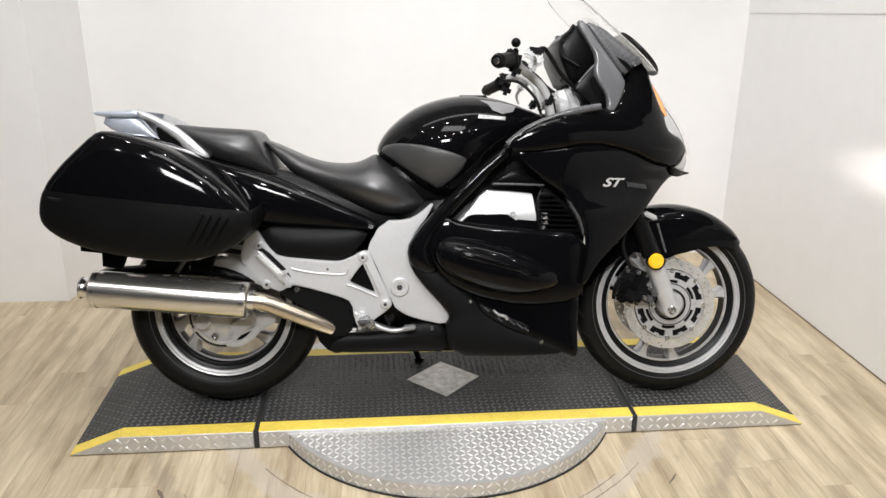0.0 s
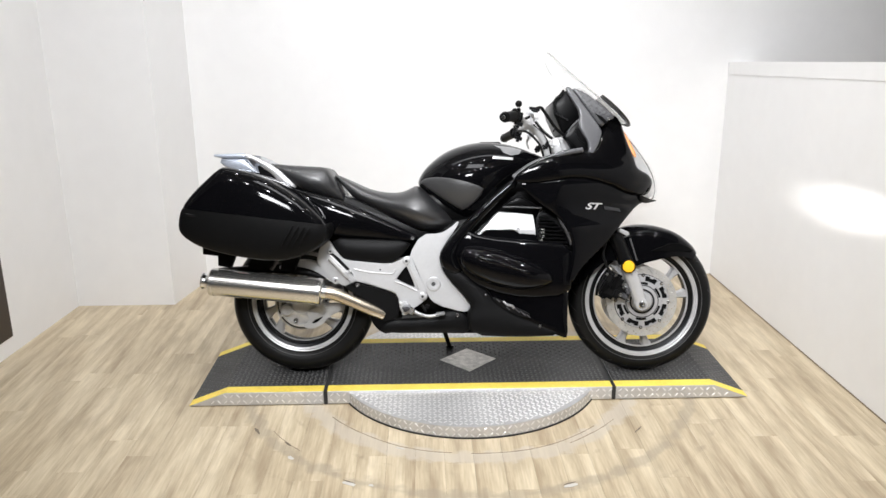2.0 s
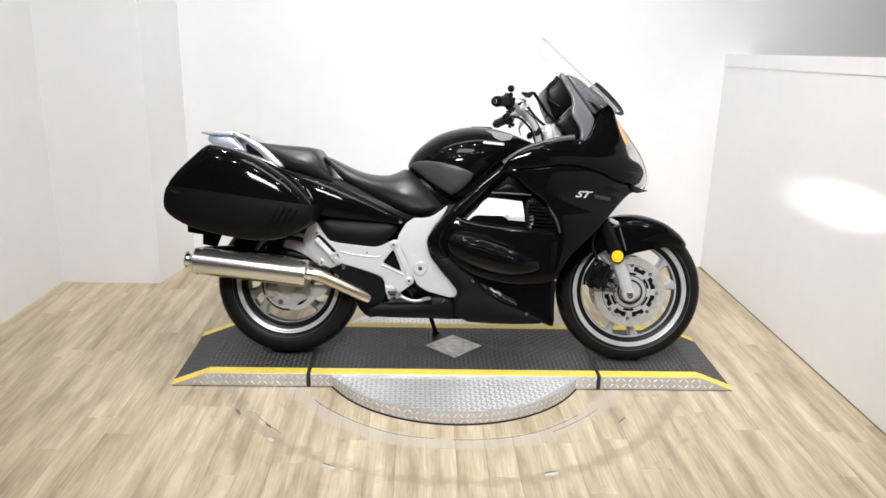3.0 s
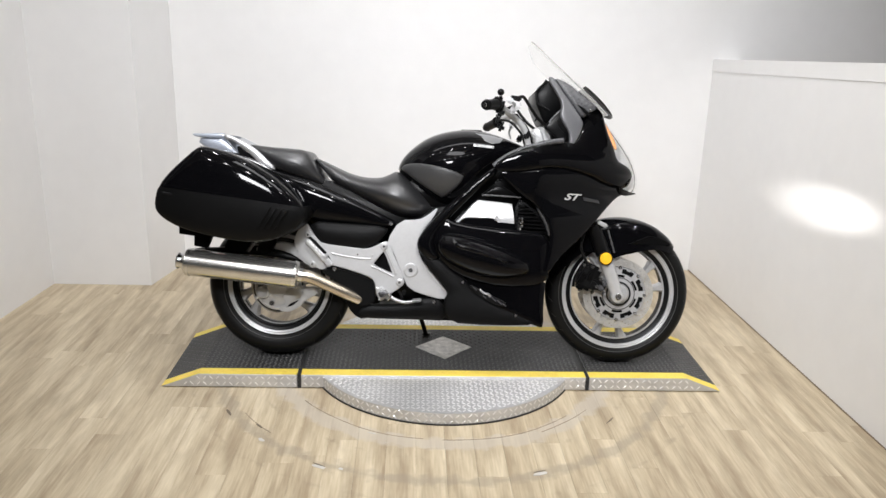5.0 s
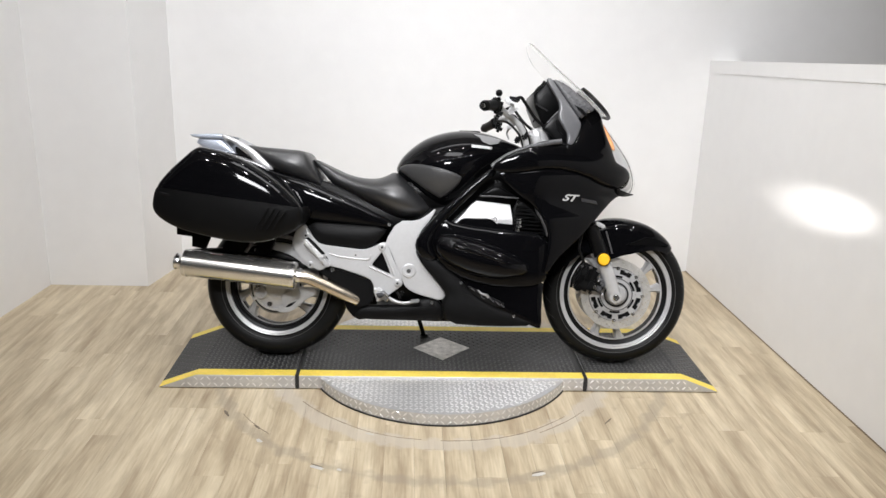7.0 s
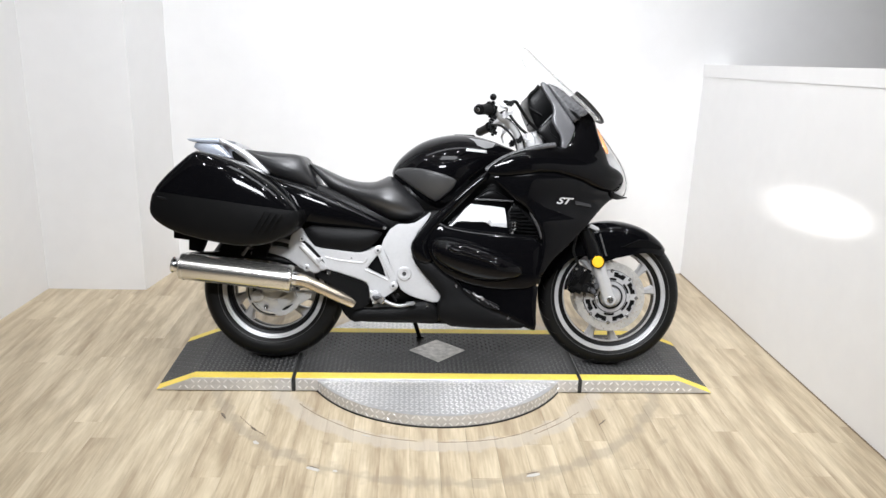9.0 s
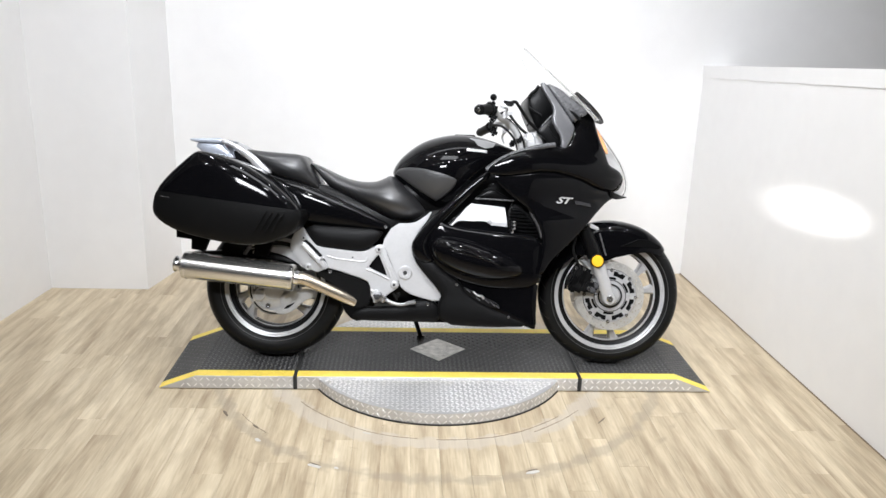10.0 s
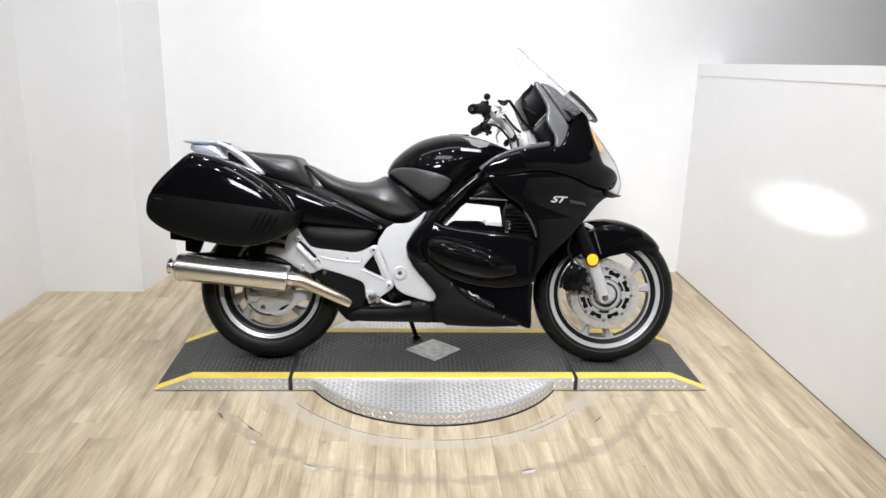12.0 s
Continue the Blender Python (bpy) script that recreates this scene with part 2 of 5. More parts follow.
# wide unseen surround: walls and ceiling added dark so the gloss bike mirrors black
tagged(part("wall_front", box(-6.0, 6.0, -10.15, -10.0, 0, 3.1), CHARCOAL), "unseen dark wall added behind the bay for black reflections", "wall", kind="structure")
tagged(part("wall_west", box(-6.15, -6.0, -10.0, 1.5, 0, 3.1), CHARCOAL), "unseen dark side wall added for black reflections", "wall", kind="structure")
tagged(part("wall_east", box(6.0, 6.15, -10.0, 1.5, 0, 3.1), CHARCOAL), "unseen dark far wall added for black reflections", "wall", kind="structure")
tagged(part("wall_back_west", box(-6.0, -2.5, 1.36, 1.5, 0, 3.1), CHARCOAL), "unseen dark wall added for black reflections", "wall", kind="structure")
tagged(part("ceiling", box(-6.15, 6.15, -10.15, -2.6, 3.1, 3.2), CHARCOAL), "unseen dark ceiling added for black reflections", "ceiling", kind="structure")
tagged(part("ceiling_bay", box(-6.15, 6.15, -2.6, 1.5, 3.1, 3.2), CEILING), "plain white ceiling over the bay", "ceiling", kind="structure")
# a dark framed door leaf on the side wall
door = tagged(new("door_1"), "dark brown door in the side wall", "door", kind="structure")
part("door_leaf", prism([(-2.1322, 0.318), (-2.187, -0.42), (-2.217, -0.42), (-2.162, 0.318)], 0.085, 2.1), DOOR_DARK, door)


def sloped_wall(name, x0, x1, lean, z0, z1, mat, label):
    """A low wall from the back wall towards the door whose top climbs slightly; x0 and x1 at the back."""
    bm = bmesh.new()
    ends = []
    for y, k, rise in ((1.36, 0.0, 0.0), (-3.4, 1.0, 0.262)):
        ends.append([bm.verts.new((x + lean * k, y, z)) for x, z in ((x0, z0[0] + z0[1] * rise), (x1, z0[0] + z0[1] * rise), (x1, z1 + rise), (x0, z1 + rise))])
    for i in range(4):
        bm.faces.new((ends[0][i], ends[0][(i + 1) % 4], ends[1][(i + 1) % 4], ends[1][i]))
    bm.faces.new(ends[0])
    bm.faces.new(ends[1])
    return tagged(part(name, bm, mat), label, "wall" if name.startswith("wall") else "trim", kind="structure")


sloped_wall("wall_partition", 1.56, 1.70, 0.10, (0.0, 0), 1.195, WALL, "low white painted partition wall")
tagged(part("baseboard", prism([(1.557, 1.36), (1.561, 1.36), (1.661, -3.4), (1.657, -3.4)], 0.0005, 0.005), SUBFLOOR), "thin brown joint along the foot of the partition", "trim", kind="structure")
sloped_wall("trim", 1.5565, 1.7035, 0.10, (1.1955, 1), 1.265, WALL, "white cap along the top of the partition")

# ---- the turntable platform ----
PLAT_H, PLAT_W, DISC_R, DISC_H = 0.06, 0.27, 0.565, 0.05


def lugs(rows, at, size, fade):
    """Raised lens-shaped bars in alternating directions; at() lays (a, b) and the normal offset into space."""
    verts, faces = [], []
    for a, b, turn in rows:
        c, s = math.cos(turn), math.sin(turn)
        base = len(verts)
        for lx, ly, lz in ((-0.5, 0, 0), (-0.2, 0.5, 0), (0.2, 0.5, 0), (0.5, 0, 0), (0.2, -0.5, 0), (-0.2, -0.5, 0), (-0.22, 0, 1), (0.22, 0, 1)):
            x, y = lx * size[0], ly * size[1]
            verts.append(at(a + x * c - y * s, b + x * s + y * c, lz * size[2] * fade(a, b)))
        for f in ((0, 6, 1), (1, 6, 7, 2), (2, 7, 3), (3, 7, 4), (4, 7, 6, 5), (5, 6, 0)):
            faces.append([base + i for i in f])
    mesh = bpy.data.meshes.new("tread")
    mesh.from_pydata(verts, [], faces)
    mesh.update()
    return mesh


def tread(parent, mat, rows, at, size, label, fade=lambda a, b: 1.0):
    mesh = lugs(rows, at, size, fade)
    mesh.materials.append(mat)
    ob = new("tread", mesh)
    ob.parent = parent
    return tagged(ob, label, kind="stuff")


def grid_rows(x0, x1, y0, y1, step, keep=lambda x, y: True):
    rows, j = [], 0
    y = y0 + step / 2
    while y < y1:
        x, i = x0 + step / 2, 0
        while x < x1:
            if keep(x, y):
                rows.append((x, y, math.pi / 4 if (i + j) % 2 else -math.pi / 4))
            x, i = x + step, i + 1
        y, j = y + step, j + 1
    return rows


turntable = thing("turntable_disc", "round turntable of bare steel tread plate under the platform", "turntable")
ring = [(DISC_R * math.cos(2 * math.pi * k / 96), DISC_R * math.sin(2 * math.pi * k / 96)) for k in range(96)]
part("top_plate", prism(ring, 0.006, DISC_H, 0.002), BARE_STEEL, turntable, smooth=30)
# black ring drawn in for the shaded gap under the disc's edge
part("disc_gap_shade", prism([(x * 1.006, y * 1.006) for x, y in ring], 0.0005, 0.006), DARK_GAP, turntable)
# bars lowered near the middle to shape in the sheen on the worn plate
tread(turntable, LUG_STEEL, grid_rows(-0.57, 0.57, -0.57, 0.57, 0.0195, lambda x, y: abs(y) > PLAT_W + 0.01 and x * x + y * y < (DISC_R - 0.014) ** 2), lambda a, b, h: (a, b, DISC_H + h), (0.0225, 0.0066, 0.0025), "raised steel tread bars on the disc, worn and lowered for sheen in the middle",
      lambda a, b: 0.12 + 0.88 * min(1, max(0, (abs(a + 0.14) - 0.08) / 0.16)))
tread(turntable, LUG_STEEL, [(a, b, t) for a, b, t in grid_rows(-math.pi * DISC_R, math.pi * DISC_R, 0.002, DISC_H, 0.024) if abs(math.sin(a / DISC_R)) > 0.49],
      lambda a, b, h: ((DISC_R + h) * math.cos(a / DISC_R), (DISC_R + h) * math.sin(a / DISC_R), b), (0.0225, 0.0058, 0.0020), "raised steel tread bars on the rim")


def platform_section(name, label, x0, x1, toe):
    """A flat plate from x0 to x1; with a toe it slopes to the floor from x1 to the toe."""
    top = thing(name, label, "platform", group="platform sections")
    outline = [(x0, 0.004), (x0, PLAT_H), (x1, PLAT_H)]
    outline += [(toe, 0.004)] if toe is not None else [(x1, 0.004)]
    bm = bmesh.new()
    near = [bm.verts.new((x, -PLAT_W, z)) for x, z in outline]
    away = [bm.verts.new((x, PLAT_W, z)) for x, z in outline]
    bm.faces.new(near)
    bm.faces.new(away[::-1])
    for i in range(4):
        j = (i + 1) % 4
        bm.faces.new((near[i], away[i], away[j], near[j]))
    bmesh.ops.bevel(bm, geom=bm.edges[:], offset=0.0015, segments=1, affect="EDGES")
    part("body", bm, BARE_STEEL, top, "bare steel tread plate sides")

    def height(x):
        if toe is None or abs(x) <= abs(x1):
            return PLAT_H
        return PLAT_H + (0.004 - PLAT_H) * (abs(x) - abs(x1)) / (abs(toe) - abs(x1))
    xs = [x0, x1] + ([toe] if toe is not None else [])
    for piece, y0, y1, mat, label in (("deck", -PLAT_W + 0.052, PLAT_W - 0.052, BLACK_PLATE, "black painted tread plate deck"), ("edge_stripe", -PLAT_W + 0.001, -PLAT_W + 0.052, YELLOW, "yellow safety stripe"), ("edge_stripe", PLAT_W - 0.052, PLAT_W - 0.001, YELLOW, "yellow safety stripe")):
        bm = bmesh.new()
        loops = []
        for x in xs:
            z = height(x)
            loops.append([bm.verts.new((x, y, z + d)) for y, d in ((y0, 0.0005), (y1, 0.0005), (y1, 0.0022), (y0, 0.0022))])
        for a, b in zip(loops, loops[1:]):
            for i in range(4):
                bm.faces.new((a[i], a[(i + 1) % 4], b[(i + 1) % 4], b[i]))
        bm.faces.new(loops[0])
        bm.faces.new(loops[-1])
        part(piece, bm, mat, top, label)
    end = toe if toe is not None else x1
    a0, a1 = min(x0, end), max(x0, end)
    tread(top, LUG_BLACK, grid_rows(a0 + 0.005, a1 - 0.005, -PLAT_W + 0.055, PLAT_W - 0.055, 0.0195, lambda x, y: abs(x) + abs(y - 0.01) > 0.135 or abs(x) > 0.14),
         lambda a, b, h: (a, b, height(a) + 0.0022 + h), (0.0175, 0.005, 0.0022), "raised black tread bars")
    tread(top, YELLOW, grid_rows(a0 + 0.005, a1 - 0.005, -PLAT_W + 0.003, -PLAT_W + 0.05, 0.0195), lambda a, b, h: (a, b, height(a) + 0.0022 + h), (0.023, 0.0062, 0.0012), "painted tread bars in the stripe")
    tread(top, LUG_STEEL, [r for r in grid_rows(a0 + 0.005, a1 - 0.005, 0.006, 0.058, 0.026) if r[1] < height(r[0]) - 0.012], lambda a, b, h: (a, -PLAT_W - h, b), (0.0225, 0.0058, 0.0020), "raised steel tread bars on the side")
    return top


platform_section("platform_centre", "centre section of a black and yellow tread plate platform", -0.587, 0.582, None)
platform_section("platform_ramp", "end ramp of the black and yellow tread plate platform", -0.603, -1.0, -1.15)
platform_section("platform_ramp", "end ramp of the black and yellow tread plate platform", 0.598, 1.005, 1.15)
for x in (-0.595, 0.59):
    seam = thing("rubber_seam", "black rubber strip in the joint between platform sections", "seam", group="platform seams")
    part("strip", box(x - 0.007, x + 0.007, -PLAT_W - 0.001, PLAT_W, 0.003, PLAT_H + 0.001, 0.001), DARK_GAP, seam)
badge = tagged(part("diamond_plate", prism([(-0.122, 0.015), (0.004, -0.108), (0.128, 0.02), (0.004, 0.135)], PLAT_H + 0.001, PLAT_H + 0.0042), EMBLEM), "scuffed bare steel diamond set in the black deck", "plate")

# ---- the motorcycle: u forward from the rear axle, v to its left, w up ----
GLOSS = material("gloss_black_paint", (0.0025, 0.0025, 0.003), 0.06, vary=0.2, spec=0.15)
SATIN = material("satin_black_plastic", (0.003, 0.003, 0.0032), 0.30, vary=0.2, scale=10, bump=0.1, bump_scale=300, spec=0.11)
TEXTURED = material("textured_black_plastic", (0.0045, 0.0045, 0.0047), 0.38, vary=0.18, scale=9, bump=0.35, bump_scale=420, spec=0.10)
PAD = material("grey_rubber_pad", (0.042, 0.042, 0.043), 0.42, vary=0.12, scale=9, bump=0.3, bump_scale=400)
VINYL = material("black_seat_vinyl", (0.016, 0.016, 0.017), 0.36, vary=0.2, scale=8, bump=0.2, bump_scale=260, spec=0.9)
ALLOY = material("silver_painted_alloy", (0.52, 0.52, 0.525), 0.38, 0.35, vary=0.06, scale=10, bump=0.12, bump_scale=200)
CAST = material("cast_aluminium", (0.54, 0.54, 0.54), 0.36, 0.4, vary=0.12, scale=14, bump=0.25, bump_scale=160)
SPOKE = material("silver_wheel_paint", (0.58, 0.58, 0.59), 0.30, 0.5, vary=0.12, scale=14)
CHROME = material("polished_steel", (0.70, 0.685, 0.645), 0.20, 0.9, vary=0.05, scale=4, uneven=0.04)
HEADER = material("heat_tinted_steel", (0.58, 0.51, 0.41), 0.24, 0.9, vary=0.10, scale=9, uneven=0.04)
BRIGHT = material("bright_steel", (0.72, 0.72, 0.72), 0.22, 1.0, vary=0.08, scale=20)
ROTOR = material("drilled_rotor_steel", (0.68, 0.665, 0.635), 0.3, 0.6, vary=0.2, scale=20)
RUBBER = material("tyre_rubber", (0.005, 0.005, 0.005), 0.42, vary=0.25, scale=12, bump=0.15, bump_scale=200, spec=0.17)
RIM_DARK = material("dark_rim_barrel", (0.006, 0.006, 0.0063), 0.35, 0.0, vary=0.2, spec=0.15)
RIM_LIP = material("silver_rim_lip", (0.50, 0.50, 0.51), 0.34, 0.35, vary=0.1, scale=15)
AMBER = material("amber_lens", (0.95, 0.52, 0.03), 0.15, vary=0.08, scale=60, coat=0.6)
GREY_TRIM = material("grey_satin_trim", (0.07, 0.07, 0.074), 0.28, vary=0.1, scale=12, bump=0.15, bump_scale=300)
BLUE_SILVER = material("silver_rack_paint", (0.50, 0.54, 0.62), 0.3, 0.5, vary=0.08, scale=14)
BADGE = material("silver_badge", (0.62, 0.62, 0.62), 0.3, 0.6, vary=0.05)
WING = material("pale_grey_badge", (0.26, 0.26, 0.265), 0.35, 0.3, vary=0.1)
DULL_BADGE = material("dull_badge", (0.03, 0.03, 0.032), 0.35, 0.3, vary=0.1)


def clear_material(name, tint, rough):
    m = bpy.data.materials.new(name)
    m.use_nodes = True
    nodes, link = m.node_tree.nodes, m.node_tree.links.new
    bsdf = nodes["Principled BSDF"]
    bsdf.inputs["Base Color"].default_value = (*tint, 1)
    bsdf.inputs["Roughness"].default_value = rough
    bsdf.inputs["Transmission Weight"].default_value = 1.0
    bsdf.inputs["IOR"].default_value = 1.3
    return m


BAR_STEEL = material("dull_lever_steel", (0.34, 0.34, 0.345), 0.35, 0.6, vary=0.1, scale=20)
SIGNAL = material("pale_amber_lens", (0.90, 0.40, 0.17), 0.15, vary=0.1, scale=50, coat=0.6)
BAR_PAINT = material("silver_bar_paint", (0.48, 0.48, 0.48), 0.3, 0.0, vary=0.06, scale=20)
INNER_GREY = material("pale_grey_satin_trim", (0.10, 0.10, 0.106), 0.24, vary=0.08, scale=10, bump=0.04, bump_scale=300)
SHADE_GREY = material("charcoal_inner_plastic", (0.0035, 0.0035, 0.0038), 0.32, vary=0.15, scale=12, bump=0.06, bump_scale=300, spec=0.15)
HEADLAMP = material("headlamp_reflector", (0.82, 0.82, 0.82), 0.3, 0.0, vary=0.05, coat=0.5)
SCREEN = clear_material("clear_screen", (1.0, 1.0, 1.0), 0.02)

from mathutils.bvhtree import BVHTree
from mathutils.geometry import delaunay_2d_cdt


def chaikin(points, rounds=2, closed=True):
    for _ in range(rounds):
        out, n = [], len(points)
        for i in range(n if closed else n - 1):
            a, b = points[i], points[(i + 1) % n]
            out.append((0.75 * a[0] + 0.25 * b[0], 0.75 * a[1] + 0.25 * b[1]))
            out.append((0.25 * a[0] + 0.75 * b[0], 0.25 * a[1] + 0.75 * b[1]))
        points = out if closed else [points[0]] + out + [points[-1]]
    return points


def spaced(points, step):
    out = []
    for i, a in enumerate(points):
        b = points[(i + 1) % len(points)]
        n = max(1, int(math.hypot(b[0] - a[0], b[1] - a[1]) / step))
        out += [(a[0] + (b[0] - a[0]) * k / n, a[1] + (b[1] - a[1]) * k / n) for k in range(n)]
    return out


def inside(points, loop):
    x, y = points[:, 0], points[:, 1]
    hit = np.zeros(len(points), bool)
    for (x0, y0), (x1, y1) in zip(loop, loop[1:] + loop[:1]):
        if y0 != y1:
            hit ^= ((y0 > y) != (y1 > y)) & (x < (x1 - x0) * (y - y0) / (y1 - y0) + x0)
    return hit


def gap(points, loop):
    best = np.full(len(points), 9.0)
    for a, b in zip(loop, loop[1:] + loop[:1]):
        a, d = np.array(a), np.array(b) - np.array(a)
        t = np.clip(((points - a) @ d) / max(d @ d, 1e-12), 0, 1)
        best = np.minimum(best, np.hypot(*(points - a - t[:, None] * d).T))
    return best


def skin(outline, step=0.016, rounds=2, cut=None):
    """Triangles over a side outline, and a smooth swelling from 0 at the rim to 1 in the middle."""
    loop = spaced(chaikin(outline, rounds), step)
    pts = np.array(loop)
    lo, hi = pts.min(0), pts.max(0)
    gx, gy = np.meshgrid(np.arange(lo[0], hi[0], step), np.arange(lo[1], hi[1], step * 0.87))
    gx[1::2] += step / 2
    grid = np.column_stack((gx.ravel(), gy.ravel()))
    grid = grid[inside(grid, loop)]
    grid = grid[gap(grid, loop) > step * 1.4]
    # two even rows of points just inside the rim keep its curve clean
    run = np.roll(pts, -1, 0) - np.roll(pts, 1, 0)
    turn = np.column_stack((-run[:, 1], run[:, 0])) / np.maximum(np.hypot(*run.T), 1e-9)[:, None]
    if (pts[:, 0] * np.roll(pts[:, 1], -1) - np.roll(pts[:, 0], -1) * pts[:, 1]).sum() < 0:
        turn = -turn
    for far in (0.3, 0.85):
        row = pts + turn * step * far
        row = row[inside(row, loop)]
        grid = np.vstack((row[gap(row, loop) > step * far * 0.9], grid))
    edges = []
    extra = []
    if cut:
        line = [(cut[0][0] + (cut[1][0] - cut[0][0]) * k / 40, cut[0][1] + (cut[1][1] - cut[0][1]) * k / 40) for k in range(41)]
        grid = grid[gap(grid, line + line[::-1]) > step * 0.4]
        extra = line
    n, m = len(loop), len(grid)
    verts = [Vector(p) for p in loop] + [Vector(p) for p in grid] + [Vector(p) for p in extra]
    edges = [(n + m + k, n + m + k + 1) for k in range(len(extra) - 1)]
    v2, _, tris, *_ = delaunay_2d_cdt(verts, edges, [list(range(n))], 1, 1e-6)
    v2 = np.array([tuple(p) for p in v2])
    count = {}
    for t in tris:
        for a, b in zip(t, list(t[1:]) + [t[0]]):
            count[(min(a, b), max(a, b))] = count.get((min(a, b), max(a, b)), 0) + 1
    rim = {i for e, c in count.items() if c == 1 for i in e}
    k = len(v2)
    lap, rhs = np.zeros((k, k)), np.zeros(k)
    for t in tris:
        p = v2[list(t)]
        area = abs(np.linalg.det(np.array((p[1] - p[0], p[2] - p[0])))) / 2 + 1e-12
        for c in range(3):
            a, b = t[(c + 1) % 3], t[(c + 2) % 3]
            w = ((v2[a] - v2[t[c]]) @ (v2[b] - v2[t[c]])) / (4 * area)
            lap[a, a] += w
            lap[b, b] += w
            lap[a, b] -= w
            lap[b, a] -= w
            rhs[t[c]] += area / 3
    for i in range(k):
        if i in rim or lap[i, i] == 0:
            lap[i] = 0
            lap[i, i], rhs[i] = 1, 0
    swell = np.linalg.solve(lap, rhs)
    swell = np.clip(swell / max(swell.max(), 1e-12), 0, 1)
    return v2, [list(t) for t in tris], swell, [e for e, c in count.items() if c == 1]


def panel(outline, base, bulge, depth=0.012, power=0.5, side=-1, step=0.016, rounds=2, cut=None, upper=None):
    """A bowed side panel; base is its rim's distance from the middle plane, a number or base(u, w)."""
    v2, tris, swell, rim = skin(outline, step, rounds, cut)
    if cut and upper is not None:
        (x0, y0), (x1, y1) = cut
        tris = [t for t in tris if (v2[t].mean(0)[1] > y0 + (y1 - y0) * (v2[t].mean(0)[0] - x0) / (x1 - x0)) == upper]
        count = {}
        for t in tris:
            for a, b in zip(t, t[1:] + t[:1]):
                count[(min(a, b), max(a, b))] = count.get((min(a, b), max(a, b)), 0) + 1
        rim = [e for e, c in count.items() if c == 1]
    bm = bmesh.new()
    outer, inner = {}, {}
    for t in tris:
        for i in t:
            if i not in outer:
                u, w = v2[i]
                b = base(u, w) if callable(base) else base
                outer[i] = bm.verts.new((u, side * (b + bulge * swell[i] ** power), w))
                inner[i] = bm.verts.new((u, side * (b - depth), w))
    for t in tris:
        bm.faces.new([outer[i] for i in t])
        bm.faces.new([inner[i] for i in t[::-1]])
    for a, b in rim:
        bm.faces.new((outer[a], outer[b], inner[b], inner[a]))
    return bm


def plate(outline, base, thick, bevel, side=-1, rounds=1, hole=None):
    """A flat plate of even thickness with softened edges, and a hole where one is given."""
    loop = chaikin(outline, rounds)
    faces, verts = [list(range(len(loop)))], [Vector(q) for q in loop]
    if hole:
        ring = chaikin(hole, 1)
        faces.append(list(range(len(verts), len(verts) + len(ring)))[::-1])
        verts += [Vector(q) for q in ring]
    v2, _, tris, *_ = delaunay_2d_cdt(verts, [], faces, 2, 1e-6)
    if hole:
        tris = [t for t in tris if not inside(np.array([np.mean([tuple(v2[i]) for i in t], axis=0)]), ring)[0]]
    count = {}
    for t in tris:
        for a, b in zip(t, list(t[1:]) + [t[0]]):
            count[(min(a, b), max(a, b))] = count.get((min(a, b), max(a, b)), 0) + 1
    bm = bmesh.new()
    outer = [bm.verts.new((q[0], side * base, q[1])) for q in v2]
    inner = [bm.verts.new((q[0], side * (base - thick), q[1])) for q in v2]
    for t in tris:
        bm.faces.new([outer[i] for i in t])
        bm.faces.new([inner[i] for i in t[::-1]])
    edge = [e for e, c in count.items() if c == 1]
    for a, b in edge:
        bm.faces.new((outer[a], outer[b], inner[b], inner[a]))
    bmesh.ops.recalc_face_normals(bm, faces=bm.faces)
    sharp = [bm.edges.get((outer[a], outer[b])) for a, b in edge]
    bmesh.ops.bevel(bm, geom=sharp, offset=bevel, segments=2, affect="EDGES")
    return bm


def pillow(outline, edge, bulge, power=0.5, step=0.018, rounds=2, low=-1.0):
    """A body with that side outline, rounded towards both sides."""
    v2, tris, swell, rim = skin(outline, step, rounds)
    bm = bmesh.new()
    near = [bm.verts.new((u, -edge - bulge * s ** power, w)) for (u, w), s in zip(v2, swell)]
    away = [bm.verts.new((u, edge + bulge * s ** power, w)) for (u, w), s in zip(v2, swell)]
    for t in tris:
        bm.faces.new([near[i] for i in t])
        bm.faces.new([away[i] for i in t[::-1]])
    for a, b in rim:
        bm.faces.new((near[a], near[b], away[b], away[a]))
    return bm


def lathe(profile, u, w, seg=72, closed=True):
    """A ring of (radius, v) points turned about the axle at (u, w)."""
    bm = bmesh.new()
    loops = [[bm.verts.new((u + r * math.cos(2 * math.pi * k / seg), v, w + r * math.sin(2 * math.pi * k / seg))) for r, v in profile] for k in range(seg)]
    n = len(profile)
    for k in range(seg):
        a, b = loops[k], loops[(k + 1) % seg]
        for i in range(n if closed else n - 1):
            bm.faces.new((a[i], a[(i + 1) % n], b[(i + 1) % n], b[i]))
    if not closed:
        bm.faces.new([l[0] for l in loops])
        bm.faces.new([l[-1] for l in loops])
    return bm


def smooth_path(points, per=6):
    pts = [Vector(p) for p in points]
    pts = [2 * pts[0] - pts[1]] + pts + [2 * pts[-1] - pts[-2]]
    out = []
    for i in range(1, len(pts) - 2):
        p0, p1, p2, p3 = pts[i - 1:i + 3]
        for k in range(per):
            t = k / per
            out.append(0.5 * (2 * p1 + (p2 - p0) * t + (2 * p0 - 5 * p1 + 4 * p2 - p3) * t * t + (3 * p1 - p0 - 3 * p2 + p3) * t ** 3))
    return out + [pts[-2]]


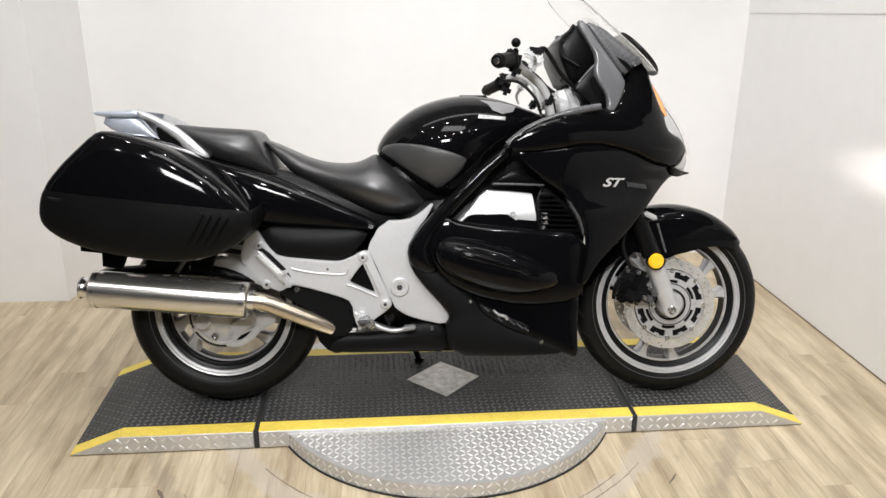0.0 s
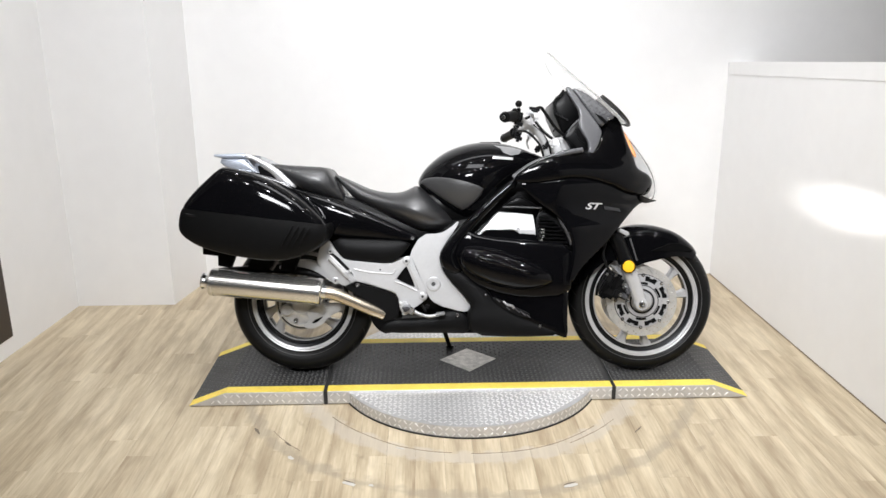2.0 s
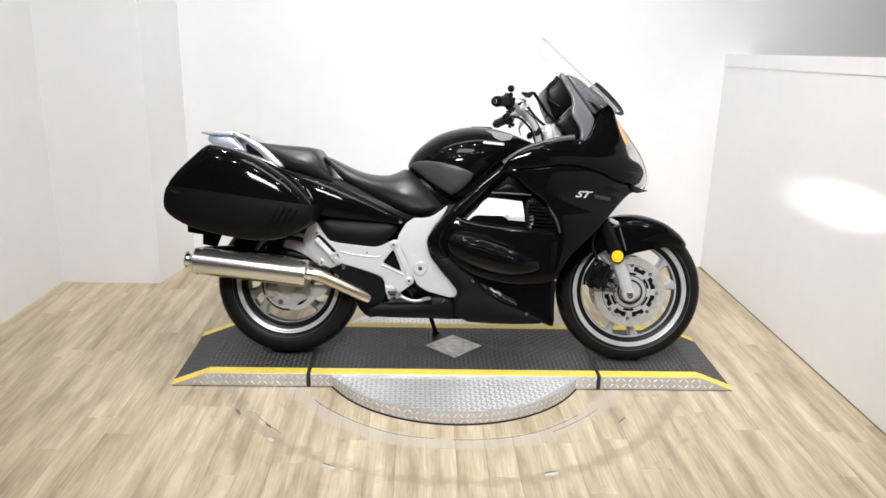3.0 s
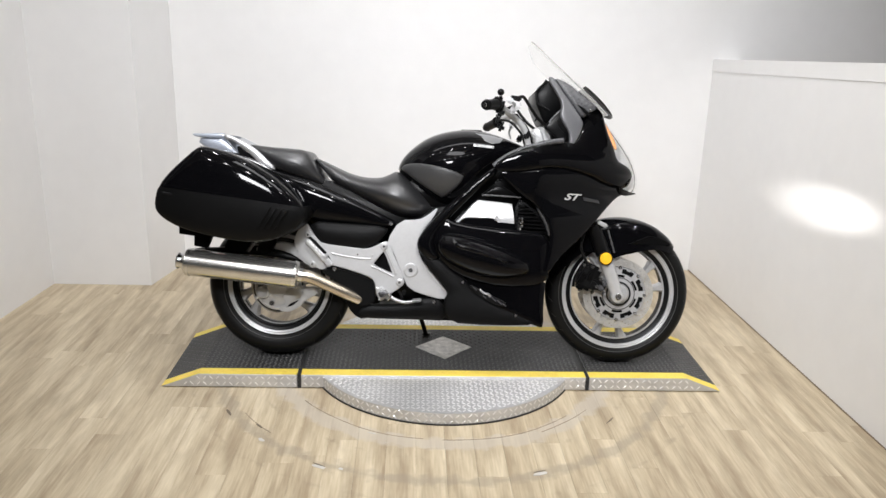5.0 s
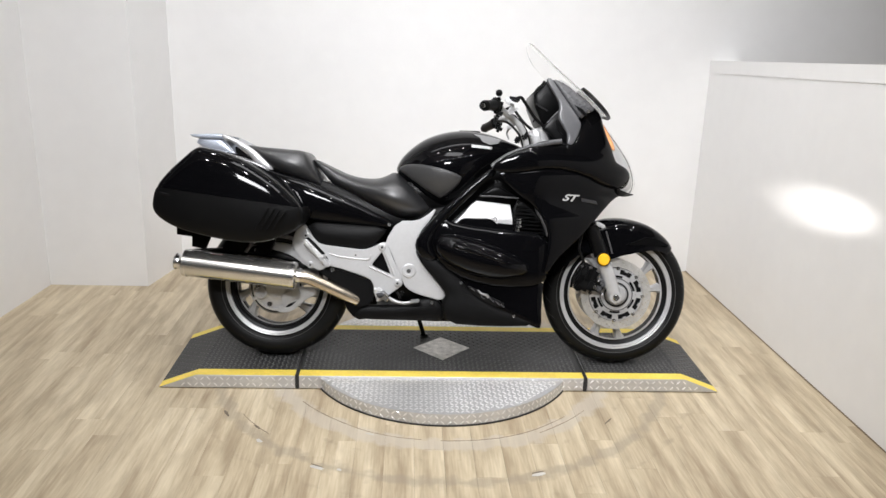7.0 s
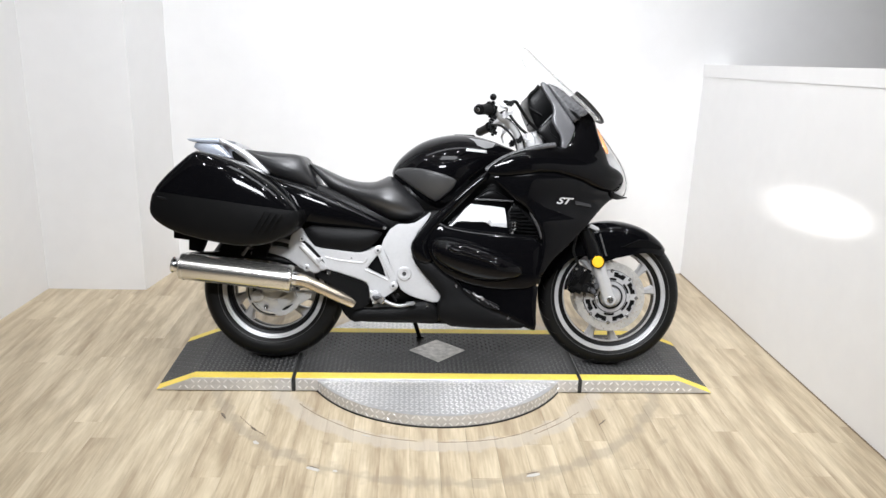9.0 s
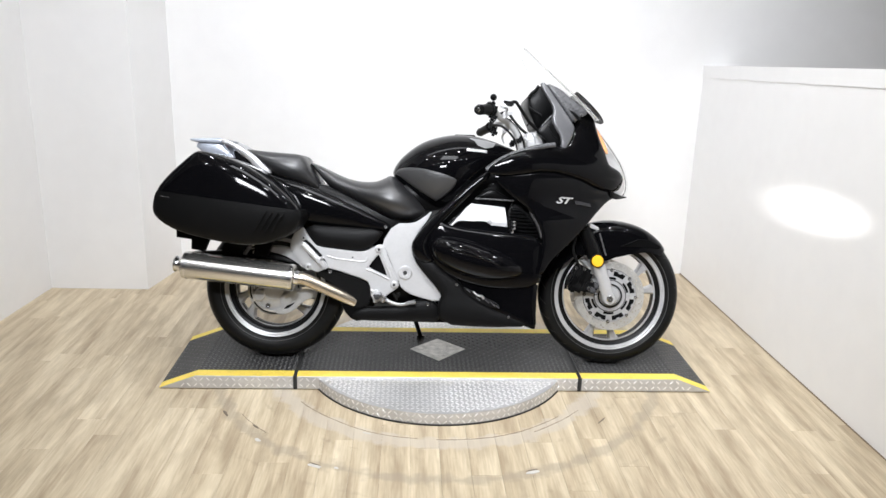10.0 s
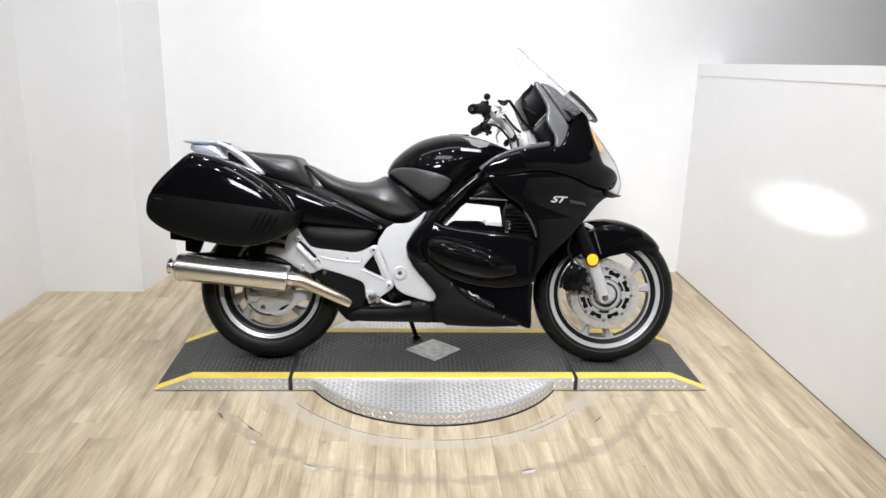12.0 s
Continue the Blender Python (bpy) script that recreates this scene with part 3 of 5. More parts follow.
def tube(points, radius, seg=12, per=6, bm=None, ends=True):
    """A round tube along smoothed points; radius is one number or one for each end."""
    path = smooth_path(points, per) if len(points) > 2 else [Vector(p) for p in points]
    r0, r1 = radius if isinstance(radius, tuple) else (radius, radius)
    bm = bm or bmesh.new()
    normal, loops = None, []
    for i, p in enumerate(path):
        d = (path[min(i + 1, len(path) - 1)] - path[max(i - 1, 0)]).normalized()
        if normal is None:
            normal = d.orthogonal().normalized()
        normal = (normal - d * normal.dot(d)).normalized()
        side = d.cross(normal)
        r = r0 + (r1 - r0) * i / (len(path) - 1)
        loops.append([bm.verts.new(p + r * (math.cos(2 * math.pi * k / seg) * normal + math.sin(2 * math.pi * k / seg) * side)) for k in range(seg)])
    for a, b in zip(loops, loops[1:]):
        for k in range(seg):
            bm.faces.new((a[k], a[(k + 1) % seg], b[(k + 1) % seg], b[k]))
    if ends:
        bm.faces.new(loops[0][::-1])
        bm.faces.new(loops[-1])
    return bm


def button(u, v, w, r, thick=0.006, dome=0.5):
    """A bolt head or round cap that faces outward on the near side (v < 0) or far side."""
    s = -1 if v < 0 else 1
    bm = bmesh.new()
    rings = [(r, 0), (r, thick * 0.6), (r * 0.8, thick), (r * 0.45, thick), (r * 0.4, thick * dome)]
    loops = [[bm.verts.new((u + q * math.cos(k * math.pi / 8), v + s * h, w + q * math.sin(k * math.pi / 8))) for k in range(16)] for q, h in rings]
    for a, b in zip(loops, loops[1:]):
        for k in range(16):
            bm.faces.new((a[k], a[(k + 1) % 16], b[(k + 1) % 16], b[k]))
    bm.faces.new(loops[-1])
    bm.faces.new(loops[0][::-1])
    return bm


def chunk(u, v, w, du, dv, dw, tilt=0.0, bevel=0.006):
    """A bevelled block turned in the side plane."""
    bm = bmesh.new()
    bmesh.ops.create_cube(bm, size=1, matrix=Matrix.Translation((u, v, w)) @ pose(0, 0, 0, 0, tilt, 0) @ Matrix.Diagonal((du, dv, dw, 1)))
    bmesh.ops.bevel(bm, geom=bm.edges[:], offset=min(bevel, 0.3 * min(du, dv, dw)), segments=2, affect="EDGES")
    return bm


def joined(*pieces):
    out = bmesh.new()
    for bm in pieces:
        mesh = bpy.data.meshes.new("tmp")
        bm.to_mesh(mesh)
        bm.free()
        out.from_mesh(mesh)
        bpy.data.meshes.remove(mesh)
    return out


BIKE = Matrix.Translation((-0.71, -0.05, PLAT_H + 0.004)) @ pose(0, 0, 0, 0, 0, -2.2) @ pose(0, 0, 0, -12, 0, 0)
bike = thing("motorcycle", "black sport-touring motorcycle with hard side cases leaning on its stand", "motorcycle", BIKE)
AXLE_W = 0.302
FRONT_U = 1.441
REAR_U = 0.010


GROOVE = material("groove_rubber", (0.09, 0.09, 0.09), 0.8, vary=0.2)


def wheel(name, u, tyre_half, rim_half, spoke_turn, fork, rim, sweep, wide):
    """A cast wheel with three forked spokes; rim is the radius of its outer lip, sweep bends the arms, wide is their half width."""
    h = rim_half
    hub = part(name, lathe([(rim - 0.0025, -h + 0.003), (rim - 0.024, -h + 0.014), (rim - 0.037, -h + 0.022), (rim - 0.037, h - 0.022), (rim - 0.024, h - 0.014), (rim - 0.0025, h - 0.003), (rim - 0.010, h), (rim - 0.030, h - 0.012), (rim - 0.045, 0.02), (rim - 0.045, -0.02), (rim - 0.030, -h + 0.012), (rim - 0.010, -h + 0.003)], u, AXLE_W, 96), RIM_DARK, bike, "cast wheel rim with a dark barrel", smooth=35)
    for s in (-1, 1):
        o = s * h
        part("rim_lip", lathe([(rim, o - s * 0.004), (rim, o + s * 0.0015), (rim - 0.003, o + s * 0.003), (rim - 0.0070, o + s * 0.0015), (rim - 0.0085, o - s * 0.0012), (rim - 0.0100, o - s * 0.0012), (rim - 0.0115, o + s * 0.0015), (rim - 0.0180, o - s * 0.0005), (rim - 0.0190, o - s * 0.008)], u, AXLE_W, 96), RIM_LIP, hub, "machined silver rim lip", smooth=30)
        part("rim_edge", lathe([(rim - 0.038, s * 0.021), (rim - 0.038, s * 0.0305), (rim - 0.0405, s * 0.031), (rim - 0.044, s * 0.026), (rim - 0.044, s * 0.021)], u, AXLE_W, 96), SPOKE, hub, "thin silver inner edge of the rim", smooth=30)
    n, r = 9, 0.303
    crown = [(rim - 0.0065, -h + 0.002), (rim + 0.0065, -tyre_half * 0.92), (0.262, -tyre_half)]
    for k in range(n + 1):
        a = -math.pi / 2 + math.pi * k / n
        crown.append((r - 0.036 + 0.036 * math.cos(a), tyre_half * 0.985 * math.sin(a)))
    crown += [(0.262, tyre_half), (rim + 0.0065, tyre_half * 0.92), (rim - 0.0065, h - 0.002)]
    part("tyre", lathe(crown, u, AXLE_W, 112), RUBBER, hub, "black rubber road tyre", smooth=50)
    for s in (-1, 1):
        part("bead_line", lathe([(rim + 0.0125, s * tyre_half * 0.955), (rim + 0.0135, s * tyre_half * 0.972), (rim + 0.0145, s * tyre_half * 0.955)], u, AXLE_W, 96), GROOVE, hub, smooth=50)
    for pair in range(3):
        for off in (-fork, fork):
            a = radians(spoke_turn + 120 * pair)
            b = radians(spoke_turn + 120 * pair + off)
            inner = Vector((u + 0.035 * math.cos(a), 0, AXLE_W + 0.035 * math.sin(a)))
            outer = Vector((u + (rim - 0.036) * math.cos(b), 0, AXLE_W + (rim - 0.036) * math.sin(b)))
            along = (outer - inner).normalized()
            across = Vector((-along.z, 0, along.x))
            bm = bmesh.new()
            loops = []
            for f, half, thick in ((0, 1.7, 0.030), (0.2, 1.2, 0.028), (0.4, 0.95, 0.026), (0.55, 0.92, 0.026), (0.7, 1.0, 0.026), (0.82, 1.2, 0.026), (0.92, 1.65, 0.026), (0.97, 2.2, 0.026), (1.0, 2.8, 0.026)):
                p = inner.lerp(outer, f) + across * sweep * math.sin(math.pi * f)
                loops.append([bm.verts.new(p + across * half * wide * c + Vector((0, t * thick, 0))) for c, t in ((-1, -0.6), (-0.6, -1), (0.6, -1), (1, -0.6), (1, 0.6), (0.6, 1), (-0.6, 1), (-1, 0.6))])
            for x, y in zip(loops, loops[1:]):
                for k in range(8):
                    bm.faces.new((x[k], x[(k + 1) % 8], y[(k + 1) % 8], y[k]))
            bm.faces.new(loops[0])
            bm.faces.new(loops[-1])
            part("spoke", bm, SPOKE, hub, smooth=40)
    return hub


def perforated(u, v, w, r0, r1, thick, around, across, keep):
    """A flat ring made of cells; the cells that keep() leaves out are holes."""
    bm = bmesh.new()
    grid = {}
    for i in range(around):
        for j in range(across + 1):
            r = r0 + (r1 - r0) * j / across
            a = 2 * math.pi * i / around
            for s in (0, 1):
                grid[i, j, s] = bm.verts.new((u + r * math.cos(a), v - s * thick, w + r * math.sin(a)))
    full = {(i, j) for i in range(around) for j in range(across) if keep(i, j)}
    for i, j in full:
        k = (i + 1) % around
        bm.faces.new((grid[i, j, 1], grid[k, j, 1], grid[k, j + 1, 1], grid[i, j + 1, 1]))
        bm.faces.new((grid[i, j, 0], grid[i, j + 1, 0], grid[k, j + 1, 0], grid[k, j, 0]))
        for other, a, b in (((i, j - 1), (i, j), (k, j)), ((i, j + 1), (k, j + 1), (i, j + 1)), (((i - 1) % around, j), (i, j + 1), (i, j)), ((k, j), (k, j), (k, j + 1))):
            if other not in full:
                bm.faces.new((grid[(*a, 0)], grid[(*b, 0)], grid[(*b, 1)], grid[(*a, 1)]))
    bmesh.ops.delete(bm, geom=[x for x in bm.verts if not x.link_faces], context="VERTS")
    return bm


def grooves(parent, u, tyre_half, count):
    """Slanted tread cuts, laid as thin dark strips along the crown."""
    verts, faces = [], []
    for side in (-1, 1):
        for n in range(count):
            base = len(verts)
            for k in range(7):
                a = radians(8 + 62 * k / 6)
                f = 2 * math.pi * (n + 0.5 * (side > 0)) / count + 0.16 * k / 6
                for d in (-0.008, 0.008):
                    r = 0.303 - 0.036 + 0.0364 * math.cos(a)
                    verts.append((u + r * math.cos(f + d * (1 - k / 8)), side * (tyre_half * 0.985 * math.sin(a) + 0.0003), AXLE_W + r * math.sin(f + d * (1 - k / 8))))
            faces += [(base + 2 * k, base + 2 * k + 1, base + 2 * k + 3, base + 2 * k + 2) for k in range(6)]
    mesh = bpy.data.meshes.new("tread_groove")
    mesh.from_pydata(verts, [], faces)
    mesh.materials.append(GROOVE)
    ob = new("tread_groove", mesh)
    ob.parent = parent
    tagged(ob, "slanted tread cuts of the tyre", kind="stuff")


front_wheel = wheel("front_wheel", FRONT_U, 0.058, 0.046, 23.5, 16, 0.2385, -0.006, 0.0115)
rear_wheel = wheel("rear_wheel", REAR_U, 0.082, 0.066, 216, 14, 0.2165, -0.018, 0.0145)
grooves(front_wheel, FRONT_U, 0.058, 26)
grooves(rear_wheel, REAR_U, 0.082, 22)


def carried(i, j):
    """Cells of the disc carrier: arched slots with a tab in each, and short windows round the hub."""
    at = i % 12
    slot = (j in (7, 8, 9) and 2 <= at <= 9) or (j == 10 and at in (2, 3, 4, 7, 8, 9))
    return not slot and not (j in (4, 5) and i % 16 in (3, 4, 5, 6, 7, 8, 9, 10, 11))


for s in (-1, 1):
    face = -0.066 if s < 0 else 0.071
    part("brake_disc", perforated(FRONT_U - 0.004, face, AXLE_W, 0.1155, 0.147, 0.005, 144, 7, lambda i, j: not (j in (1, 3, 5) and (i + 2 * j) % 6 == 0)), ROTOR, front_wheel, "drilled steel brake rotor")
    part("disc_carrier", perforated(FRONT_U - 0.004, face - 0.002, AXLE_W, 0.050, 0.112, 0.007, 96, 12, carried), SPOKE, front_wheel, "silver brake disc carrier")
for k in range(8):
    a = radians(45 * k + 43)
    part("rotor_button", button(FRONT_U - 0.004 + 0.110 * math.cos(a), -0.073, AXLE_W + 0.110 * math.sin(a), 0.008, 0.004), BRIGHT, front_wheel)
# added ring that darkens the open slots as shade would
part("slot_shade_ring", lathe([(0.068, -0.064), (0.114, -0.064), (0.114, -0.058), (0.068, -0.058)], FRONT_U - 0.004, AXLE_W, 48), RIM_DARK, front_wheel, "dark ring added for the shade in the carrier slots", smooth=30)
part("carrier_groove", lathe([(0.0655, -0.0755), (0.0665, -0.0762), (0.0685, -0.0762), (0.0695, -0.0755), (0.0695, -0.070), (0.0655, -0.070)], FRONT_U - 0.004, AXLE_W, 64), GREY_TRIM, front_wheel, "dark step round the disc carrier", smooth=35)
part("hub_ring", lathe([(0.046, -0.078), (0.048, -0.081), (0.050, -0.081), (0.052, -0.078), (0.052, -0.07), (0.046, -0.07)], FRONT_U - 0.004, AXLE_W, 48), RIM_DARK, front_wheel, smooth=35)
part("hub_cap", lathe([(0.001, -0.086), (0.034, -0.084), (0.042, -0.076), (0.042, -0.06), (0.04, -0.05), (0.04, 0.06), (0.001, 0.06)], FRONT_U, AXLE_W, 40, closed=False), SPOKE, front_wheel, smooth=35)
# rear hub with its disc, caliper and drive
part("brake_disc", lathe([(0.112, -0.080), (0.112, -0.086), (0.082, -0.086), (0.082, -0.080)], REAR_U, 0.296, 64), ROTOR, rear_wheel, "steel brake rotor", smooth=30)
part("hub_plate", lathe([(0.001, -0.118), (0.040, -0.116), (0.048, -0.108), (0.060, -0.102), (0.086, -0.102), (0.090, -0.108), (0.097, -0.106), (0.100, -0.092), (0.100, -0.07), (0.001, -0.07)], 0.014, 0.296, 56, closed=False), CAST, rear_wheel, "cast aluminium hub plate", smooth=35)
for k in range(5):
    a = radians(72 * k + 250)
    part("hub_bolt", button(0.014 + 0.073 * math.cos(a), -0.102, 0.296 + 0.073 * math.sin(a), 0.012, 0.01), BRIGHT, rear_wheel)
part("hub_groove", lathe([(0.0995, -0.106), (0.101, -0.1065), (0.1035, -0.105), (0.1035, -0.09), (0.0995, -0.09)], 0.014, 0.296, 64), RIM_DARK, rear_wheel, "dark joint round the hub plate", smooth=35)
part("hub_boss", joined(lathe([(0.001, -0.124), (0.020, -0.123), (0.025, -0.118), (0.026, -0.10), (0.001, -0.10)], -0.047, 0.272, 32, closed=False), tube([(-0.047, -0.118, 0.272), (-0.074, -0.112, 0.247)], 0.007, 8)), SPOKE, rear_wheel, "round boss on the hub plate", smooth=40)
part("torque_arm", plate([(0.026, 0.196), (0.062, 0.192), (0.104, 0.214), (0.140, 0.252), (0.182, 0.270), (0.182, 0.304), (0.120, 0.300), (0.086, 0.290), (0.050, 0.228), (0.020, 0.212)], 0.124, 0.018, 0.004, -1, 1, [(0.052, 0.214), (0.068, 0.228), (0.104, 0.262), (0.116, 0.268), (0.104, 0.244), (0.076, 0.218)]), CAST, bike, "silver cast caliper bracket with a lens-shaped opening", smooth=40)
part("bracket_web", plate([(0.046, 0.208), (0.066, 0.234), (0.104, 0.268), (0.120, 0.272), (0.106, 0.240), (0.076, 0.212)], 0.112, 0.006, 0.001, -1, 1), RIM_DARK, bike)
part("rear_caliper", joined(chunk(0.085, -0.10, 0.27, 0.10, 0.05, 0.06, -25, 0.012), chunk(0.10, -0.12, 0.285, 0.05, 0.03, 0.04, -25, 0.01)), CAST, bike, "cast rear brake caliper", smooth=40)
part("drive_housing", lathe([(0.001, 0.14), (0.07, 0.135), (0.095, 0.11), (0.095, 0.075), (0.001, 0.075)], 0.0, AXLE_W, 40, closed=False), CAST, bike, smooth=35)

# swing arm, frame core and engine mass
part("swing_arm", tube([(0.0, 0.118, 0.30), (0.42, 0.12, 0.37)], 0.036), CAST, bike, "cast aluminium swing arm", smooth=40)
part("engine_block", pillow([(0.40, 0.24), (1.06, 0.22), (1.09, 0.50), (1.0, 0.72), (0.60, 0.68), (0.48, 0.45)], 0.10, 0.05, step=0.04), SATIN, bike, "black engine castings", smooth=40)
part("inner_cover", pillow([(0.50, 0.76), (0.62, 0.62), (1.06, 0.60), (1.13, 0.80), (1.05, 0.90), (0.90, 0.85), (0.70, 0.74)], 0.11, 0.03, step=0.04), SATIN, bike, "black covers inside the fairing", smooth=40)
part("radiator", chunk(1.10, 0, 0.45, 0.05, 0.30, 0.30, 8), SATIN, bike, "black radiator behind the front wheel", smooth=40)
part("subframe", pillow([(-0.20, 0.80), (0.10, 0.78), (0.45, 0.66), (0.60, 0.62), (0.56, 0.50), (0.42, 0.48), (0.10, 0.58), (-0.20, 0.70)], 0.09, 0.02, step=0.04), SATIN, bike, smooth=40)
part("rear_mudguard", joined(pillow([(-0.34, 0.545), (-0.20, 0.60), (0.12, 0.60), (0.12, 0.50), (0.02, 0.520), (-0.10, 0.540), (-0.30, 0.53)], 0.07, 0.02, step=0.03)), SATIN, bike, "black rear mudguard and case bracket", smooth=40)

# side cases, one on each side
CASE = [(-0.228, 0.861), (-0.147, 0.845), (-0.087, 0.824), (-0.047, 0.806), (-0.007, 0.783), (0.033, 0.758), (0.063, 0.738), (0.103, 0.703), (0.141, 0.664), (0.164, 0.632), (0.168, 0.606), (0.152, 0.574), (0.125, 0.550), (0.085, 0.527), (0.044, 0.511), (-0.002, 0.501), (-0.065, 0.499), (-0.142, 0.508), (-0.218, 0.522), (-0.294, 0.541), (-0.347, 0.563), (-0.393, 0.595), (-0.409, 0.625), (-0.404, 0.670), (-0.394, 0.702), (-0.373, 0.732), (-0.339, 0.771), (-0.298, 0.809), (-0.251, 0.852)]
SEAM = ((-0.45, 0.712), (0.22, 0.634))
for s in (-1, 1):
    lid = part("side_case", panel(CASE, 0.347, 0.066, 0.15, 0.28, s, 0.012, 1, SEAM, True), GLOSS, bike, "gloss black hard side case", smooth=60)
    part("case_shell", panel(CASE, 0.345, 0.066, 0.15, 0.28, s, 0.012, 1, SEAM, False), TEXTURED, lid, "textured black lower shell of the case", smooth=60)
    part("case_latch", panel([(-0.368, 0.684), (-0.313, 0.678), (-0.313, 0.668), (-0.365, 0.674)], 0.397, 0.002, 0.03, 0.3, s, 0.008, 0), RIM_DARK, lid, "dark latch slot on the case")
    for k in range(4):
        u = 0.005 + 0.022 * k
        part("shell_rib", tube([(u + 0.036, s * 0.408, 0.637 - 0.0035 * k), (u + 0.02, s * 0.411, 0.605), (u - 0.012, s * 0.402, 0.555)], 0.0032, 6, 4), TEXTURED, lid)
for outline in ([(-0.362, 0.570), (-0.360, 0.514), (-0.300, 0.507), (-0.300, 0.468), (-0.248, 0.458), (-0.226, 0.512), (-0.214, 0.570)], [(-0.158, 0.570), (-0.160, 0.505), (-0.182, 0.456), (-0.092, 0.450), (-0.066, 0.495), (-0.040, 0.490), (-0.050, 0.450), (0.010, 0.450), (0.030, 0.500), (0.030, 0.570)]):
    part("case_bracket", plate(outline, 0.222, 0.024, 0.003, -1, 0), SATIN, bike, "black case mounting bracket", smooth=30)
part("bracket_strut", tube([(-0.055, -0.232, 0.492), (-0.082, -0.232, 0.452)], 0.007, 8), GREY_TRIM, bike, "grey strut of the case bracket", smooth=40)
part("rail_stub", joined(tube([(-0.056, -0.196, 0.458), (-0.020, -0.196, 0.464), (0.010, -0.196, 0.472)], (0.006, 0.009), 10), chunk(-0.046, -0.200, 0.459, 0.020, 0.012, 0.014, 10, 0.004)), ALLOY, bike, "silver end of the subframe rail", smooth=40)

# luggage rack and grab rails
for s in (-1, 1):
    part("grab_rail", panel([(-0.210, 0.921), (-0.188, 0.917), (-0.139, 0.895), (-0.095, 0.872), (-0.062, 0.849), (-0.030, 0.821), (0.003, 0.787), (-0.009, 0.775), (-0.043, 0.785), (-0.075, 0.810), (-0.091, 0.833), (-0.118, 0.855), (-0.172, 0.893), (-0.202, 0.897)], 0.128, 0.010, 0.028, 0.4, s, 0.009, 1), SPOKE, bike, "grey satin grab rail", smooth=60)
    # black plate that stands in for the shade under the grab rail
    part("rail_shade_plate", plate([(-0.160, 0.880), (-0.118, 0.850), (-0.090, 0.828), (-0.060, 0.800), (-0.100, 0.800), (-0.150, 0.835)], 0.120, 0.02, 0.002, s), SATIN, bike, "black plate added for the shade under the rail")
rack = part("luggage_rack", pillow([(-0.341, 0.916), (-0.329, 0.918), (-0.217, 0.922), (-0.195, 0.918), (-0.203, 0.901), (-0.246, 0.900), (-0.313, 0.904), (-0.332, 0.908)], 0.115, 0.006, 0.4, 0.008, 0), BLUE_SILVER, bike, "pale silver luggage rack", smooth=40)
for s in (-1, 1):
    part("rack_bracket", panel([(-0.315, 0.884), (-0.308, 0.902), (-0.235, 0.904), (-0.212, 0.904), (-0.186, 0.873), (-0.159, 0.838), (-0.193, 0.842), (-0.249, 0.850), (-0.293, 0.867)], 0.105, 0.008, 0.025, 0.4, s, 0.010, 0), BLUE_SILVER, rack, smooth=40)
part("tail_light", chunk(-0.27, 0, 0.80, 0.07, 0.22, 0.07, 20, 0.02), material("red_lens", (0.25, 0.01, 0.01), 0.2, vary=0.1), bike, "red tail light", smooth=40)

# seats
part("rider_seat", pillow([(0.142, 0.836), (0.180, 0.822), (0.222, 0.803), (0.288, 0.773), (0.355, 0.758), (0.425, 0.758), (0.465, 0.774), (0.496, 0.792), (0.560, 0.748), (0.628, 0.690), (0.674, 0.648), (0.655, 0.614), (0.617, 0.594), (0.555, 0.590), (0.502, 0.595), (0.452, 0.618), (0.384, 0.652), (0.300, 0.696), (0.235, 0.731), (0.200, 0.770)], 0.055, 0.135, 0.55, 0.013), VINYL, bike, "black vinyl rider seat", smooth=60)
part("pillion_seat", pillow([(-0.135, 0.884), (-0.047, 0.874), (0.060, 0.868), (0.122, 0.864), (0.146, 0.834), (0.198, 0.740), (0.202, 0.720), (0.165, 0.728), (0.007, 0.772), (-0.066, 0.822)], 0.09, 0.065, 0.45, 0.013), VINYL, bike, "black vinyl pillion seat", smooth=60)
for s in (-1, 1):
    part("tail_fairing", panel([(-0.140, 0.822), (-0.060, 0.804), (0.010, 0.776), (0.100, 0.754), (0.206, 0.722), (0.330, 0.665), (0.454, 0.606), (0.504, 0.582), (0.484, 0.556), (0.319, 0.570), (0.152, 0.580), (0.100, 0.620), (0.0, 0.70)], 0.165, 0.03, 0.03, 0.5, s), GLOSS, bike, "gloss black tail fairing", smooth=60)
    part("side_cover", panel([(0.145, 0.578), (0.300, 0.572), (0.476, 0.563), (0.455, 0.522), (0.420, 0.488), (0.385, 0.472), (0.318, 0.474), (0.200, 0.487), (0.178, 0.507)], 0.180, 0.016, 0.03, 0.5, s, rounds=1), TEXTURED, bike, "satin black lower side cover", smooth=60)

# frame plates and foot-peg hangers
PLATE = [(0.517, 0.592), (0.593, 0.593), (0.632, 0.615), (0.674, 0.652), (0.652, 0.605), (0.620, 0.566), (0.596, 0.525), (0.590, 0.474), (0.613, 0.425), (0.669, 0.364), (0.712, 0.316), (0.717, 0.298), (0.704, 0.271), (0.621, 0.291), (0.575, 0.308), (0.545, 0.334), (0.484, 0.487), (0.466, 0.506)]
